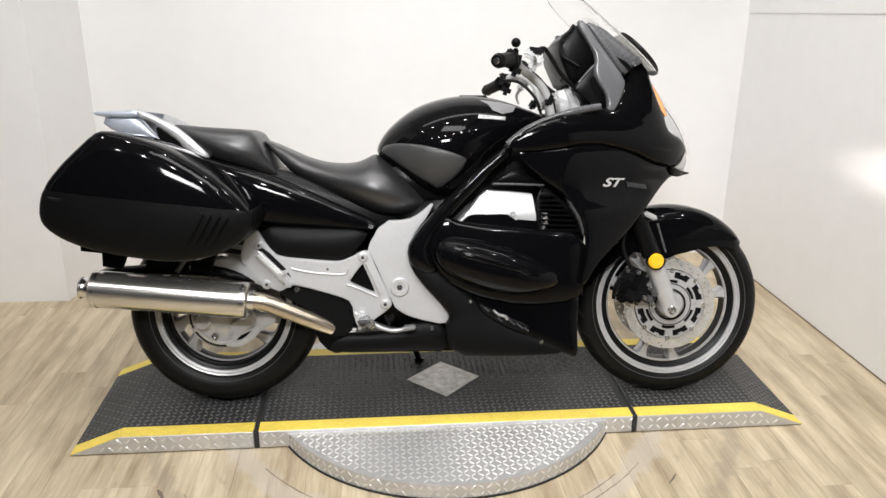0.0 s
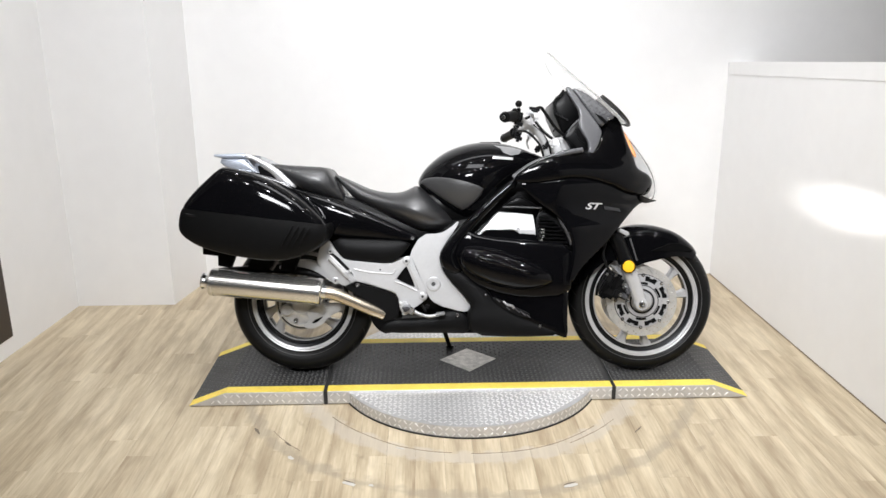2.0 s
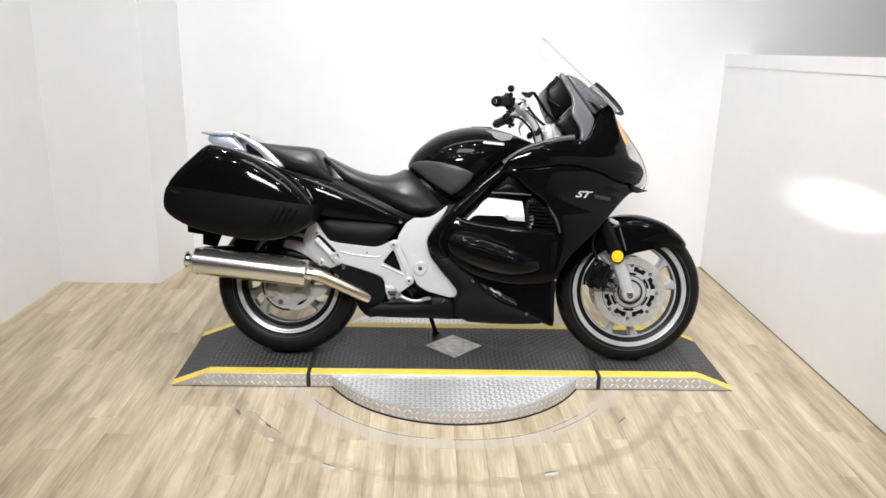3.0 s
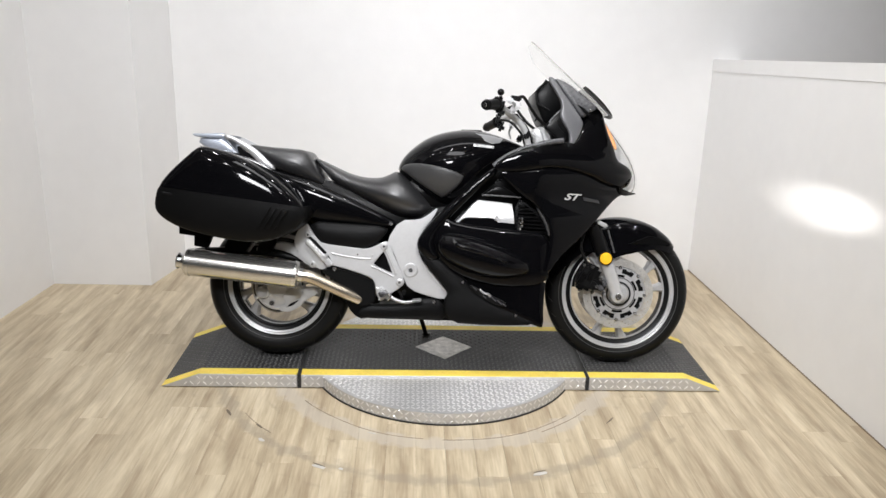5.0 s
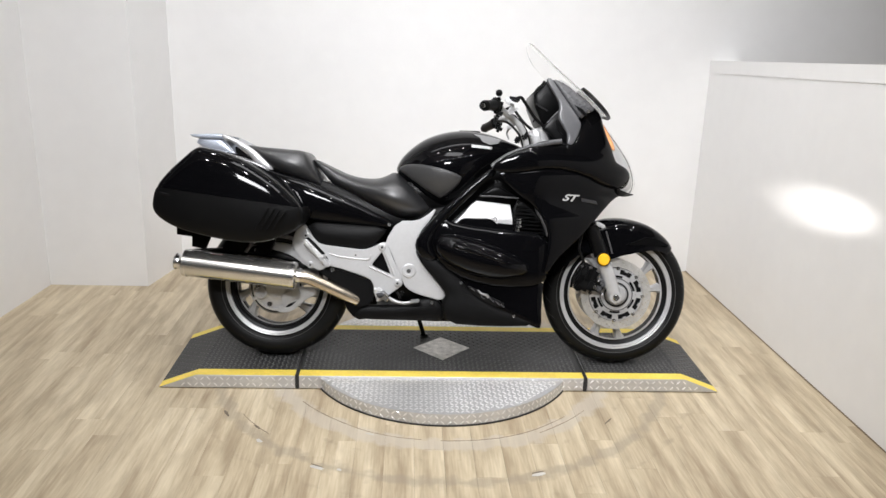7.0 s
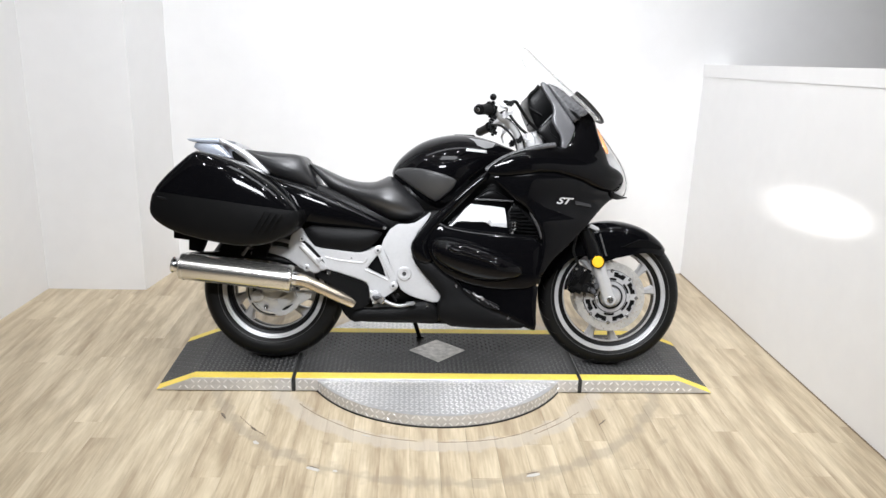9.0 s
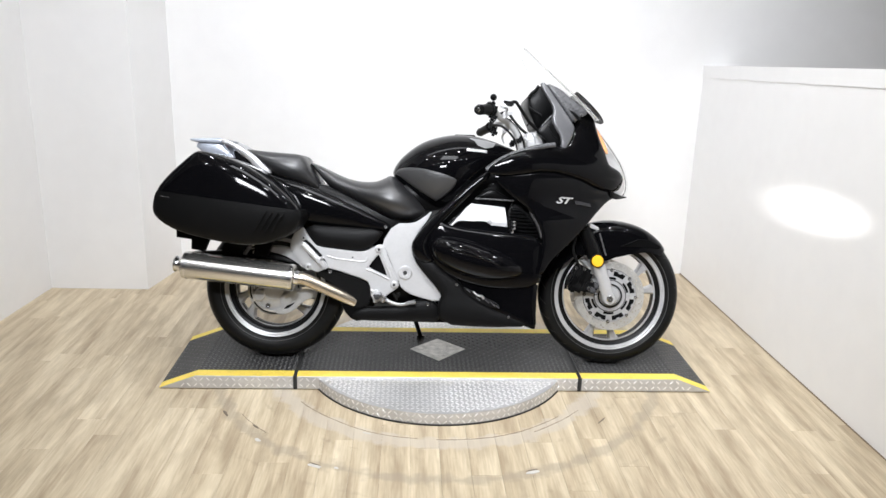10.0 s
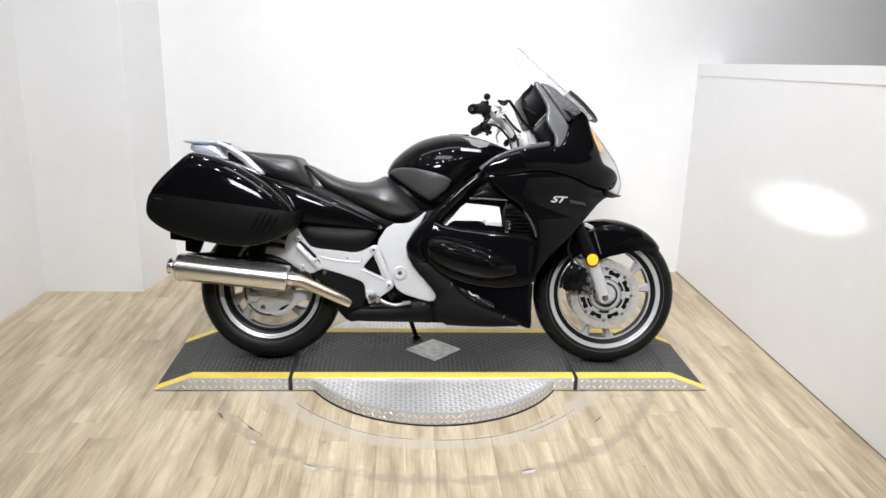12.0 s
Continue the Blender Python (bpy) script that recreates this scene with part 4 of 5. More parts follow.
HANGER = [(0.142, 0.574), (0.164, 0.536), (0.185, 0.509), (0.206, 0.488), (0.296, 0.479), (0.380, 0.471), (0.402, 0.476), (0.431, 0.489), (0.450, 0.501), (0.465, 0.504), (0.478, 0.497), (0.485, 0.476), (0.541, 0.348), (0.541, 0.333), (0.527, 0.320), (0.489, 0.293), (0.454, 0.262), (0.444, 0.264), (0.429, 0.289), (0.422, 0.347), (0.386, 0.365), (0.261, 0.401), (0.240, 0.400), (0.211, 0.383), (0.198, 0.385), (0.148, 0.409), (0.116, 0.449), (0.093, 0.480), (0.099, 0.517), (0.113, 0.548)]
for s in (-1, 1):
    slab = part("frame_plate", plate(PLATE, 0.192, 0.03, 0.004, s), ALLOY, bike, "silver painted frame plate", smooth=40)
    part("pivot_boss", lathe([(0.001, s * 0.196), (0.014, s * 0.196), (0.016, s * 0.1995), (0.025, s * 0.1995), (0.029, s * 0.196), (0.029, s * 0.188), (0.001, s * 0.188)], 0.566, 0.391, 32, closed=False), ALLOY, slab, smooth=35)
    part("pivot_cap", button(0.566, s * 0.1955, 0.391, 0.0085, 0.003, 0.2), PAD, slab, smooth=30)
    rest = part("peg_hanger", plate(HANGER, 0.198, 0.02, 0.004, s, 1, [(0.416, 0.408), (0.418, 0.416), (0.454, 0.463), (0.459, 0.460), (0.4925, 0.379), (0.488, 0.375)]), ALLOY, bike, "silver foot-peg hanger", smooth=40)
    part("hanger_rib", tube([(0.245, s * 0.1985, 0.452), (0.30, s * 0.1985, 0.440), (0.395, s * 0.1985, 0.433), (0.412, s * 0.1985, 0.450)], 0.0035, 8), ALLOY, rest, smooth=50)
    part("drain_hole", button(0.351, s * 0.1975, 0.449, 0.0035, 0.001), SATIN, rest)
    for u, w, r in ((0.150, 0.523, 0.011), (0.457, 0.484, 0.013), (0.522, 0.340, 0.013), (0.170, 0.405, 0.011)):
        part("washer", button(u, s * 0.1978, w, r + 0.0035, 0.002, 0.1), RIM_LIP, bike)
        part("bolt", button(u, s * 0.1985, w, r, 0.007), CAST, bike)
        part("bolt_socket", button(u, s * 0.2050, w, r * 0.4, 0.0012, 0.1), PAD, bike)
    # raised dark plate drawn in for the shaded gap behind the folded peg
    part("peg_gap_shade", plate([(0.140, 0.512), (0.158, 0.524), (0.248, 0.432), (0.228, 0.408)], 0.2005, 0.006, 0.001, s, 1), RIM_DARK, bike)
    part("folded_peg", joined(tube([(0.150, s * 0.212, 0.498), (0.230, s * 0.216, 0.418)], 0.013, 10), chunk(0.225, s * 0.214, 0.428, 0.05, 0.03, 0.022, 45), tube([(0.152, s * 0.225, 0.508), (0.222, s * 0.228, 0.440)], 0.004, 8)), CAST, bike, "folded passenger foot peg", smooth=40)
    part("hanger_ridge", joined(tube([(0.466, s * 0.1985, 0.468), (0.486, s * 0.1985, 0.425), (0.508, s * 0.1985, 0.372)], 0.0055, 8), tube([(0.408, s * 0.1985, 0.402), (0.450, s * 0.1985, 0.386), (0.500, s * 0.1985, 0.362)], 0.004, 8)), ALLOY, rest, smooth=50)
    part("peg_hinge", joined(chunk(0.238, s * 0.216, 0.412, 0.026, 0.030, 0.020, 45, 0.004), chunk(0.222, s * 0.222, 0.438, 0.012, 0.020, 0.034, 45, 0.003)), SPOKE, bike, "silver peg hinge", smooth=40)
    part("subframe_rail", plate([(0.000, 0.484), (0.086, 0.487), (0.122, 0.450), (0.168, 0.403), (0.149, 0.396), (0.113, 0.426), (0.063, 0.451), (0.000, 0.463)], 0.186, 0.02, 0.005, s), ALLOY, bike, "silver subframe rail", smooth=50)
part("triangle_backing", plate([(0.400, 0.400), (0.458, 0.490), (0.510, 0.350)], 0.174, 0.01, 0.001, -1, 0), SATIN, bike)
part("heel_guard", plate([(0.206, 0.386), (0.258, 0.396), (0.384, 0.360), (0.420, 0.342), (0.428, 0.286), (0.416, 0.246), (0.353, 0.230), (0.350, 0.276), (0.279, 0.330), (0.210, 0.366)], 0.184, 0.02, 0.004), TEXTURED, bike, "black heel guard", smooth=40)
part("link_cover", plate([(0.312, 0.285), (0.366, 0.275), (0.400, 0.240), (0.400, 0.186), (0.355, 0.180), (0.306, 0.232)], 0.170, 0.06, 0.006), SATIN, bike, "black linkage cover", smooth=40)
part("bolt", button(0.257, -0.186, 0.386, 0.009, 0.006), BRIGHT, bike)
part("foot_peg", joined(tube([(0.462, -0.19, 0.292), (0.456, -0.262, 0.297)], 0.011, 12), chunk(0.459, -0.240, 0.303, 0.034, 0.075, 0.012)), GREY_TRIM, bike, "grey rider foot peg with a rubber pad", smooth=40)
part("peg_mount", joined(chunk(0.466, -0.205, 0.288, 0.052, 0.03, 0.022, 35, 0.006), chunk(0.448, -0.208, 0.302, 0.026, 0.03, 0.036, 10, 0.006), tube([(0.430, -0.206, 0.318), (0.452, -0.214, 0.292), (0.444, -0.214, 0.268)], 0.006, 8)), CAST, bike, "silver foot-peg mount", smooth=40)
part("peg_spring", tube([(0.478, -0.222, 0.300), (0.488, -0.224, 0.284), (0.480, -0.224, 0.270)], 0.004, 8), BRIGHT, bike, smooth=40)
part("brake_pedal", joined(tube([(0.470, -0.205, 0.292), (0.505, -0.210, 0.272), (0.545, -0.214, 0.262), (0.585, -0.216, 0.268)], (0.008, 0.006), 10), chunk(0.594, -0.222, 0.273, 0.038, 0.034, 0.012, -8, 0.004)), BAR_STEEL, bike, "silver brake pedal", smooth=40)
part("pedal_switch", joined(tube([(0.520, -0.202, 0.305), (0.536, -0.206, 0.278)], 0.005, 8), chunk(0.540, -0.206, 0.300, 0.016, 0.016, 0.022, 20, 0.004)), RIM_DARK, bike, smooth=40)

# exhaust
MUF0, MUF1 = Vector((-0.330, -0.225, 0.404)), Vector((0.118, -0.215, 0.360))


def tapered(stops, a, b, squash=1.0):
    """Rings of (fraction along, radius) between two points."""
    bm = bmesh.new()
    d = (b - a).normalized()
    side = Vector((0, 1, 0))
    up = d.cross(side).normalized()
    loops = []
    for f, r in stops:
        p = a.lerp(b, f)
        loops.append([bm.verts.new(p + r * (math.cos(2 * math.pi * k / 40) * side * squash + math.sin(2 * math.pi * k / 40) * up)) for k in range(40)])
    for x, y in zip(loops, loops[1:]):
        for k in range(40):
            bm.faces.new((x[k], x[(k + 1) % 40], y[(k + 1) % 40], y[k]))
    bm.faces.new(loops[0])
    bm.faces.new(loops[-1])
    return bm


for s in (1, -1):
    flip = Matrix.Diagonal((1, s, 1, 1))
    a, b = flip @ MUF0 + Vector((0.09 if s < 0 else 0, 0, 0)), flip @ MUF1
    muffler = part("muffler", tapered([(-0.004, 0.042), (0.0, 0.050), (0.01, 0.0545), (0.99, 0.0545), (1.0, 0.050), (1.004, 0.036)], a, b), CHROME, bike, "polished stainless steel muffler", smooth=40)
    part("muffler_band", tapered([(0.955, 0.0545), (0.955, 0.0562), (0.975, 0.0562), (0.975, 0.0545)], a, b), BRIGHT, muffler, smooth=30)
    part("muffler_band", tapered([(0.03, 0.0545), (0.03, 0.0560), (0.045, 0.0560), (0.045, 0.0545)], a, b), BRIGHT, muffler, smooth=30)
    part("tail_pipe", tapered([(-0.075, 0.026), (-0.075, 0.031), (-0.065, 0.033), (-0.055, 0.030), (-0.02, 0.029), (0.0, 0.034)], a, b), BRIGHT, muffler, smooth=40)
    part("tip_hole", tapered([(-0.0765, 0.022), (-0.0745, 0.0265)], a, b), SATIN, muffler)
    part("header_pipe", tube([flip @ Vector(p) for p in ((0.105, -0.213, 0.361), (0.16, -0.210, 0.354), (0.23, -0.20, 0.323), (0.30, -0.185, 0.289), (0.36, -0.165, 0.260))], (0.027, 0.023), 20), HEADER, muffler, "polished header pipe", smooth=50)
part("pipe_clamp", tapered([(0, 0.027), (0, 0.030), (1, 0.030), (1, 0.027)], Vector((0.118, -0.213, 0.361)), Vector((0.135, -0.212, 0.359))), BRIGHT, bike, smooth=30)
part("heat_shield", panel([(-0.328, 0.452), (-0.20, 0.458), (-0.14, 0.470), (0.0, 0.470), (0.135, 0.420), (0.125, 0.405), (0.0, 0.430), (-0.32, 0.440)], 0.175, 0.012, 0.05, rounds=1), SATIN, bike, "black heat shield above the muffler", smooth=50)
part("pipe_end", chunk(0.375, -0.15, 0.262, 0.05, 0.06, 0.05, 30), SATIN, bike)

# tank
tank = part("fuel_tank", pillow([(0.498, 0.786), (0.500, 0.812), (0.521, 0.850), (0.556, 0.886), (0.600, 0.920), (0.645, 0.943), (0.714, 0.963), (0.783, 0.970), (0.852, 0.963), (0.922, 0.945), (0.985, 0.921), (1.030, 0.902), (1.03, 0.86), (0.958, 0.83), (0.905, 0.80), (0.853, 0.74), (0.80, 0.675), (0.73, 0.625), (0.687, 0.622), (0.59, 0.695)], 0.03, 0.185, 0.5, 0.014), GLOSS, bike, "gloss black fuel tank", smooth=70)
tank_skin = BVHTree.FromPolygons([v.co for v in tank.data.vertices], [f.vertices for f in tank.data.polygons])


def tank_side(u, w):
    hit = tank_skin.ray_cast(Vector((u, -1, w)), Vector((0, 1, 0)))
    return -hit[0].y if hit[0] else 0.05


for s in (-1, 1):
    part("knee_pad", panel([(0.512, 0.800), (0.522, 0.814), (0.560, 0.822), (0.620, 0.820), (0.690, 0.806), (0.740, 0.790), (0.768, 0.776), (0.768, 0.772), (0.757, 0.744), (0.712, 0.700), (0.685, 0.686), (0.680, 0.688), (0.624, 0.721), (0.558, 0.765), (0.515, 0.796)], lambda u, w: tank_side(u, w) + 0.003, 0.006, 0.04, 0.2, s, 0.012, 1), PAD, bike, "grey knee panel on the tank", smooth=60)
    part("tank_badge", panel([(0.812, 0.952), (0.880, 0.944), (0.930, 0.934), (0.915, 0.915), (0.880, 0.908), (0.850, 0.920), (0.838, 0.938)], lambda u, w: tank_side(u, w) + 0.0015, 0.001, 0.01, 0.5, s, 0.008, 0), WING, bike, "grey wing-shaped tank badge", smooth=50)
    part("badge_plate", panel([(0.806, 0.906), (0.890, 0.900), (0.888, 0.889), (0.804, 0.895)], lambda u, w: tank_side(u, w) + 0.0015, 0.001, 0.01, 0.5, s, 0.008, 0), BADGE, bike, "silver maker's bar on the tank")
part("filler_cap", chunk(0.80, 0, 0.963, 0.09, 0.09, 0.012, 0, 0.004), SATIN, bike, "black filler cap", smooth=40)

# fairing
FRONT = ((0.60, 1.36), (0.70, 1.42), (0.74, 1.455), (0.80, 1.476), (0.83, 1.470), (0.89, 1.440), (0.97, 1.418), (1.03, 1.390), (1.08, 1.330), (1.15, 1.28))


def front_u(w):
    return float(np.interp(w, [a for a, _ in FRONT], [b + 0.014 for _, b in FRONT]))


def fairing_side(u, w):
    """Half width of the fairing: full beside the tank, closing to a nose ahead of the forks."""
    wide = 0.245 if w < 0.9 else 0.245 - 0.25 * (w - 0.9)
    ahead = min(1.0, max(0.0, (front_u(w) - u) / 0.42))
    closing = wide * ahead ** 0.55
    nose = min(1.0, max(0.0, (w - 0.62) / 0.12))
    return 0.012 + closing * nose + (1 - nose) * (0.245 - 0.12 * max(0, u - 1.1) / 0.3)


def lamp_side(u, w):
    """Half width of the headlamp: as wide as the fairing at its edge, closing to a rounded front."""
    front = float(np.interp(w, (0.722, 0.737, 0.772, 0.812, 0.852, 0.890, 0.931, 0.972, 1.014, 1.030), (1.478, 1.502, 1.508, 1.500, 1.484, 1.460, 1.431, 1.400, 1.364, 1.342)))
    return 0.016 + 0.086 * min(1.0, max(0.0, (front - u) / 0.085)) ** 0.6


for s in (-1, 1):
    upper = part("upper_fairing", panel([(0.880, 0.818), (0.951, 0.873), (1.050, 0.908), (1.148, 0.927), (1.195, 0.920), (1.222, 0.945), (1.242, 0.995), (1.246, 1.045), (1.262, 1.078), (1.300, 1.082), (1.330, 1.056), (1.340, 1.020), (1.354, 0.972), (1.382, 0.912), (1.398, 0.862), (1.410, 0.850), (1.452, 0.832), (1.470, 0.812), (1.474, 0.785), (1.462, 0.755), (1.430, 0.742), (1.360, 0.752), (1.260, 0.798), (1.130, 0.824), (1.000, 0.800), (0.905, 0.796)], lambda u, w: fairing_side(u, w) + 0.008, 0.024, 0.02, 0.5, s, 0.014, 1), GLOSS, bike, "gloss black upper fairing", smooth=60)
    part("side_fairing", panel([(0.900, 0.798), (1.000, 0.802), (1.130, 0.826), (1.260, 0.800), (1.360, 0.754), (1.440, 0.742), (1.448, 0.720), (1.405, 0.705), (1.340, 0.643), (1.306, 0.606), (1.264, 0.556), (1.205, 0.505), (1.154, 0.455), (1.120, 0.403), (1.104, 0.40), (1.116, 0.470), (1.120, 0.545), (1.100, 0.610), (1.060, 0.665), (1.000, 0.708), (0.950, 0.750)], fairing_side, 0.016, 0.012, 0.5, s, 0.014, 1), GLOSS, bike, "gloss black side fairing", smooth=60)
    part("chin_fin", panel([(1.430, 0.742), (1.490, 0.726), (1.488, 0.721), (1.425, 0.720)], 0.03, 0.015, 0.02, 0.5, s, 0.012, 1), SATIN, upper, smooth=50)
    lamp = part("headlamp", panel([(1.336, 1.022), (1.355, 1.006), (1.388, 0.964), (1.418, 0.922), (1.446, 0.880), (1.468, 0.846), (1.483, 0.808), (1.490, 0.772), (1.484, 0.744), (1.462, 0.732), (1.420, 0.740), (1.405, 0.760), (1.425, 0.787), (1.420, 0.815), (1.380, 0.850), (1.370, 0.912), (1.345, 0.972)], lambda u, w: lamp_side(u + 0.012, w) - 0.012, 0.004, 0.02, 0.4, s, 0.009, 1), HEADLAMP, upper, "bright headlamp reflector", smooth=60)
    part("lens", panel([(1.338, 1.030), (1.362, 1.014), (1.398, 0.972), (1.429, 0.931), (1.458, 0.890), (1.482, 0.852), (1.498, 0.812), (1.506, 0.772), (1.500, 0.737), (1.476, 0.722), (1.420, 0.735), (1.405, 0.760), (1.425, 0.787), (1.420, 0.815), (1.380, 0.850), (1.370, 0.912), (1.345, 0.972)], lamp_side, 0.003, 0.003, 0.4, s, 0.009, 1), SCREEN, lamp, "clear headlamp lens", smooth=60)
    part("lamp_chin", panel([(1.415, 0.750), (1.440, 0.738), (1.470, 0.729), (1.512, 0.723), (1.475, 0.714), (1.440, 0.712), (1.418, 0.722)], lambda u, w: lamp_side(min(u, 1.500), w) + 0.004, 0.004, 0.01, 0.3, s, 0.009, 1), RIM_DARK, upper, "dark pointed chin under the headlamp", smooth=60)
    part("turn_signal", panel([(1.340, 1.014), (1.354, 1.010), (1.379, 0.962), (1.397, 0.920), (1.396, 0.898), (1.384, 0.906), (1.362, 0.957)], lambda u, w: lamp_side(u, w) + 0.022, 0.004, 0.02, 0.5, s, 0.008, 1), SIGNAL, upper, "pale amber turn signal", smooth=60)
    part("tank_rail", tube([(0.884, s * 0.246, 0.818), (0.915, s * 0.250, 0.843), (0.951, s * 0.252, 0.866), (1.000, s * 0.253, 0.888), (1.050, s * 0.252, 0.904), (1.105, s * 0.246, 0.918), (1.155, s * 0.236, 0.926)], 0.0105, 12), GREY_TRIM, upper, "grey trim along the fairing edge", smooth=60)
    part("frame_cover", panel([(0.896, 0.826), (0.805, 0.753), (0.722, 0.671), (0.672, 0.622), (0.612, 0.553), (0.588, 0.510), (0.596, 0.466), (0.640, 0.430), (0.690, 0.440), (0.655, 0.501), (0.663, 0.534), (0.705, 0.593), (0.772, 0.667), (0.855, 0.749), (0.908, 0.792)], 0.215, 0.028, 0.03, 0.5, s, 0.011, 1), GLOSS, bike, "gloss black frame cover", smooth=60)
    part("middle_fairing", panel([(0.690, 0.612), (0.760, 0.586), (0.980, 0.566), (1.118, 0.552), (1.126, 0.430), (1.112, 0.350), (0.930, 0.335), (0.800, 0.362), (0.700, 0.415), (0.650, 0.500), (0.660, 0.545)], 0.225, 0.022, 0.03, 0.5, s, 0.016, 1), GLOSS, bike, "gloss black middle fairing", smooth=60)
    pod = part("crash_pod", panel([(0.664, 0.500), (0.672, 0.528), (0.702, 0.552), (0.783, 0.545), (0.882, 0.520), (0.981, 0.477), (1.052, 0.434), (1.040, 0.392), (0.932, 0.366), (0.817, 0.383), (0.718, 0.428), (0.676, 0.465)], 0.236, 0.075, 0.02, 0.5, s, 0.012, 1), GLOSS, bike, "gloss black oval crash pod", smooth=70)
    part("pod_groove", panel([(0.735, 0.512), (0.755, 0.520), (0.880, 0.482), (0.985, 0.440), (0.960, 0.432), (0.850, 0.462), (0.745, 0.492)], 0.290, 0.022, 0.02, 0.5, s, 0.012, 1), GLOSS, pod, smooth=60)
    low = part("lower_fairing", panel([(0.596, 0.468), (0.640, 0.455), (0.690, 0.440), (0.740, 0.395), (0.790, 0.362), (0.815, 0.325), (0.900, 0.268), (1.000, 0.225), (1.095, 0.186), (0.900, 0.178), (0.716, 0.186), (0.700, 0.270), (0.718, 0.297), (0.708, 0.322), (0.616, 0.425)], lambda u, w: 0.214 + 0.07 * max(0, 0.30 - w), 0.018, 0.03, 0.4, s, 0.014, 1), TEXTURED, bike, "satin black lower fairing", smooth=60)
    part("lower_cowl", panel([(0.785, 0.385), (0.930, 0.375), (1.112, 0.385), (1.105, 0.263), (1.108, 0.176), (1.085, 0.176), (1.000, 0.214), (0.900, 0.256), (0.808, 0.318)], lambda u, w: 0.211 + 0.07 * max(0, 0.30 - w), 0.011, 0.03, 0.4, s, 0.014, 1), GLOSS, low, "gloss black front of the lower fairing", smooth=60)
    part("vent_recess", panel([(0.802, 0.345), (0.850, 0.322), (0.905, 0.296), (0.952, 0.276), (0.958, 0.258), (0.915, 0.262), (0.860, 0.290), (0.815, 0.318)], lambda u, w: 0.231 + 0.07 * max(0, 0.30 - w), 0.002, 0.02, 0.4, s, 0.010, 1), RIM_DARK, low, "dark vent cluster")
    part("vent_pipe", tube([(0.846, s * 0.236, 0.326), (0.862, s * 0.240, 0.312), (0.880, s * 0.240, 0.308), (0.888, s * 0.236, 0.298)], (0.004, 0.006), 8), BAR_STEEL, low, "dull pipe behind the vent", smooth=50)
    for u, w, size in ((0.826, 0.328, 0.020), (0.866, 0.296, 0.018), (0.902, 0.288, 0.026), (0.926, 0.276, 0.026), (0.946, 0.266, 0.018)):
        part("vent_slat", chunk(u, s * (0.2355 + 0.07 * max(0, 0.30 - w)), w, size, 0.006, 0.0045, 42, 0.001), GREY_TRIM, low, smooth=40)
    part("belly_strip", panel([(0.345, 0.200), (0.380, 0.240), (0.466, 0.244), (0.552, 0.248), (0.630, 0.285), (0.706, 0.268), (0.722, 0.184), (0.600, 0.186), (0.363, 0.186)], 0.175, 0.014, 0.03, 0.5, s, 0.016, 1), TEXTURED, bike, "black lower engine cover", smooth=60)
    for u, v, w in ((0.663, 0.190, 0.262), (0.777, 0.226, 0.352), (0.993, 0.226, 0.224), (0.482, 0.198, 0.577)):
        part("bolt", button(u, s * v, w, 0.0075, 0.006), BRIGHT, bike)
part("belly_pan", box(0.42, 1.09, -0.175, 0.175, 0.184, 0.22, 0.01), SATIN, bike, smooth=40)

# what shows in the side opening
cover = part("cylinder_cover", panel([(0.744, 0.590), (0.784, 0.632), (0.809, 0.664), (0.831, 0.681), (0.900, 0.676), (0.967, 0.669), (0.976, 0.610), (0.979, 0.545), (0.903, 0.545), (0.740, 0.572)], lambda u, w: 0.180 + 0.36 * min(0.070, max(0, 0.684 - w)), 0.001, 0.06, 0.3, -1, 0.010, 0), ALLOY, bike, "silver cylinder head cover", smooth=30)
part("coil_recess", plate([(0.744, 0.584), (0.780, 0.609), (0.888, 0.610), (0.912, 0.595), (0.921, 0.573), (0.922, 0.548), (0.747, 0.574)], 0.2078, 0.012, 0.001, -1, 0), GLOSS, cover, "glossy black coil cover", smooth=30)
part("recess_edge", tube([(0.746, -0.2075, 0.586), (0.779, -0.2075, 0.611), (0.835, -0.2075, 0.612), (0.888, -0.2075, 0.612), (0.913, -0.2075, 0.597), (0.923, -0.2075, 0.575)], 0.0032, 8, 3), CAST, cover, smooth=50)
part("cover_bolt", button(0.906, -0.2065, 0.612, 0.009, 0.006), SPOKE, cover)
part("cover_step", plate([(0.925, 0.603), (0.975, 0.598), (0.978, 0.547), (0.926, 0.550)], 0.2085, 0.01, 0.002, -1, 0), SPOKE, cover, smooth=30)
part("coil_foot", plate([(0.908, 0.596), (0.981, 0.590), (0.981, 0.538), (0.912, 0.542)], 0.2115, 0.010, 0.002, -1, 0), GLOSS, cover, "glossy black foot of the coil cover", smooth=30)
part("window_trim", panel([(0.842, 0.704), (0.874, 0.727), (0.899, 0.741), (0.921, 0.741), (0.959, 0.720), (0.998, 0.698)], 0.205, 0.008, 0.02, 0.4, -1, 0.010, 0), SATIN, bike, "dark triangular trim in the opening", smooth=60)
part("trim_edge", tube([(0.844, -0.216, 0.702), (0.91, -0.218, 0.701), (0.998, -0.218, 0.697)], 0.0034, 8), GREY_TRIM, bike, smooth=50)
louvre = part("louvre_frame", panel([(0.983, 0.690), (1.045, 0.680), (1.095, 0.630), (1.118, 0.590), (1.116, 0.535), (0.983, 0.540)], 0.166, 0.004, 0.02, 0.5, -1, 0.016, 1), RIM_DARK, bike, "black louvred radiator vent", smooth=50)
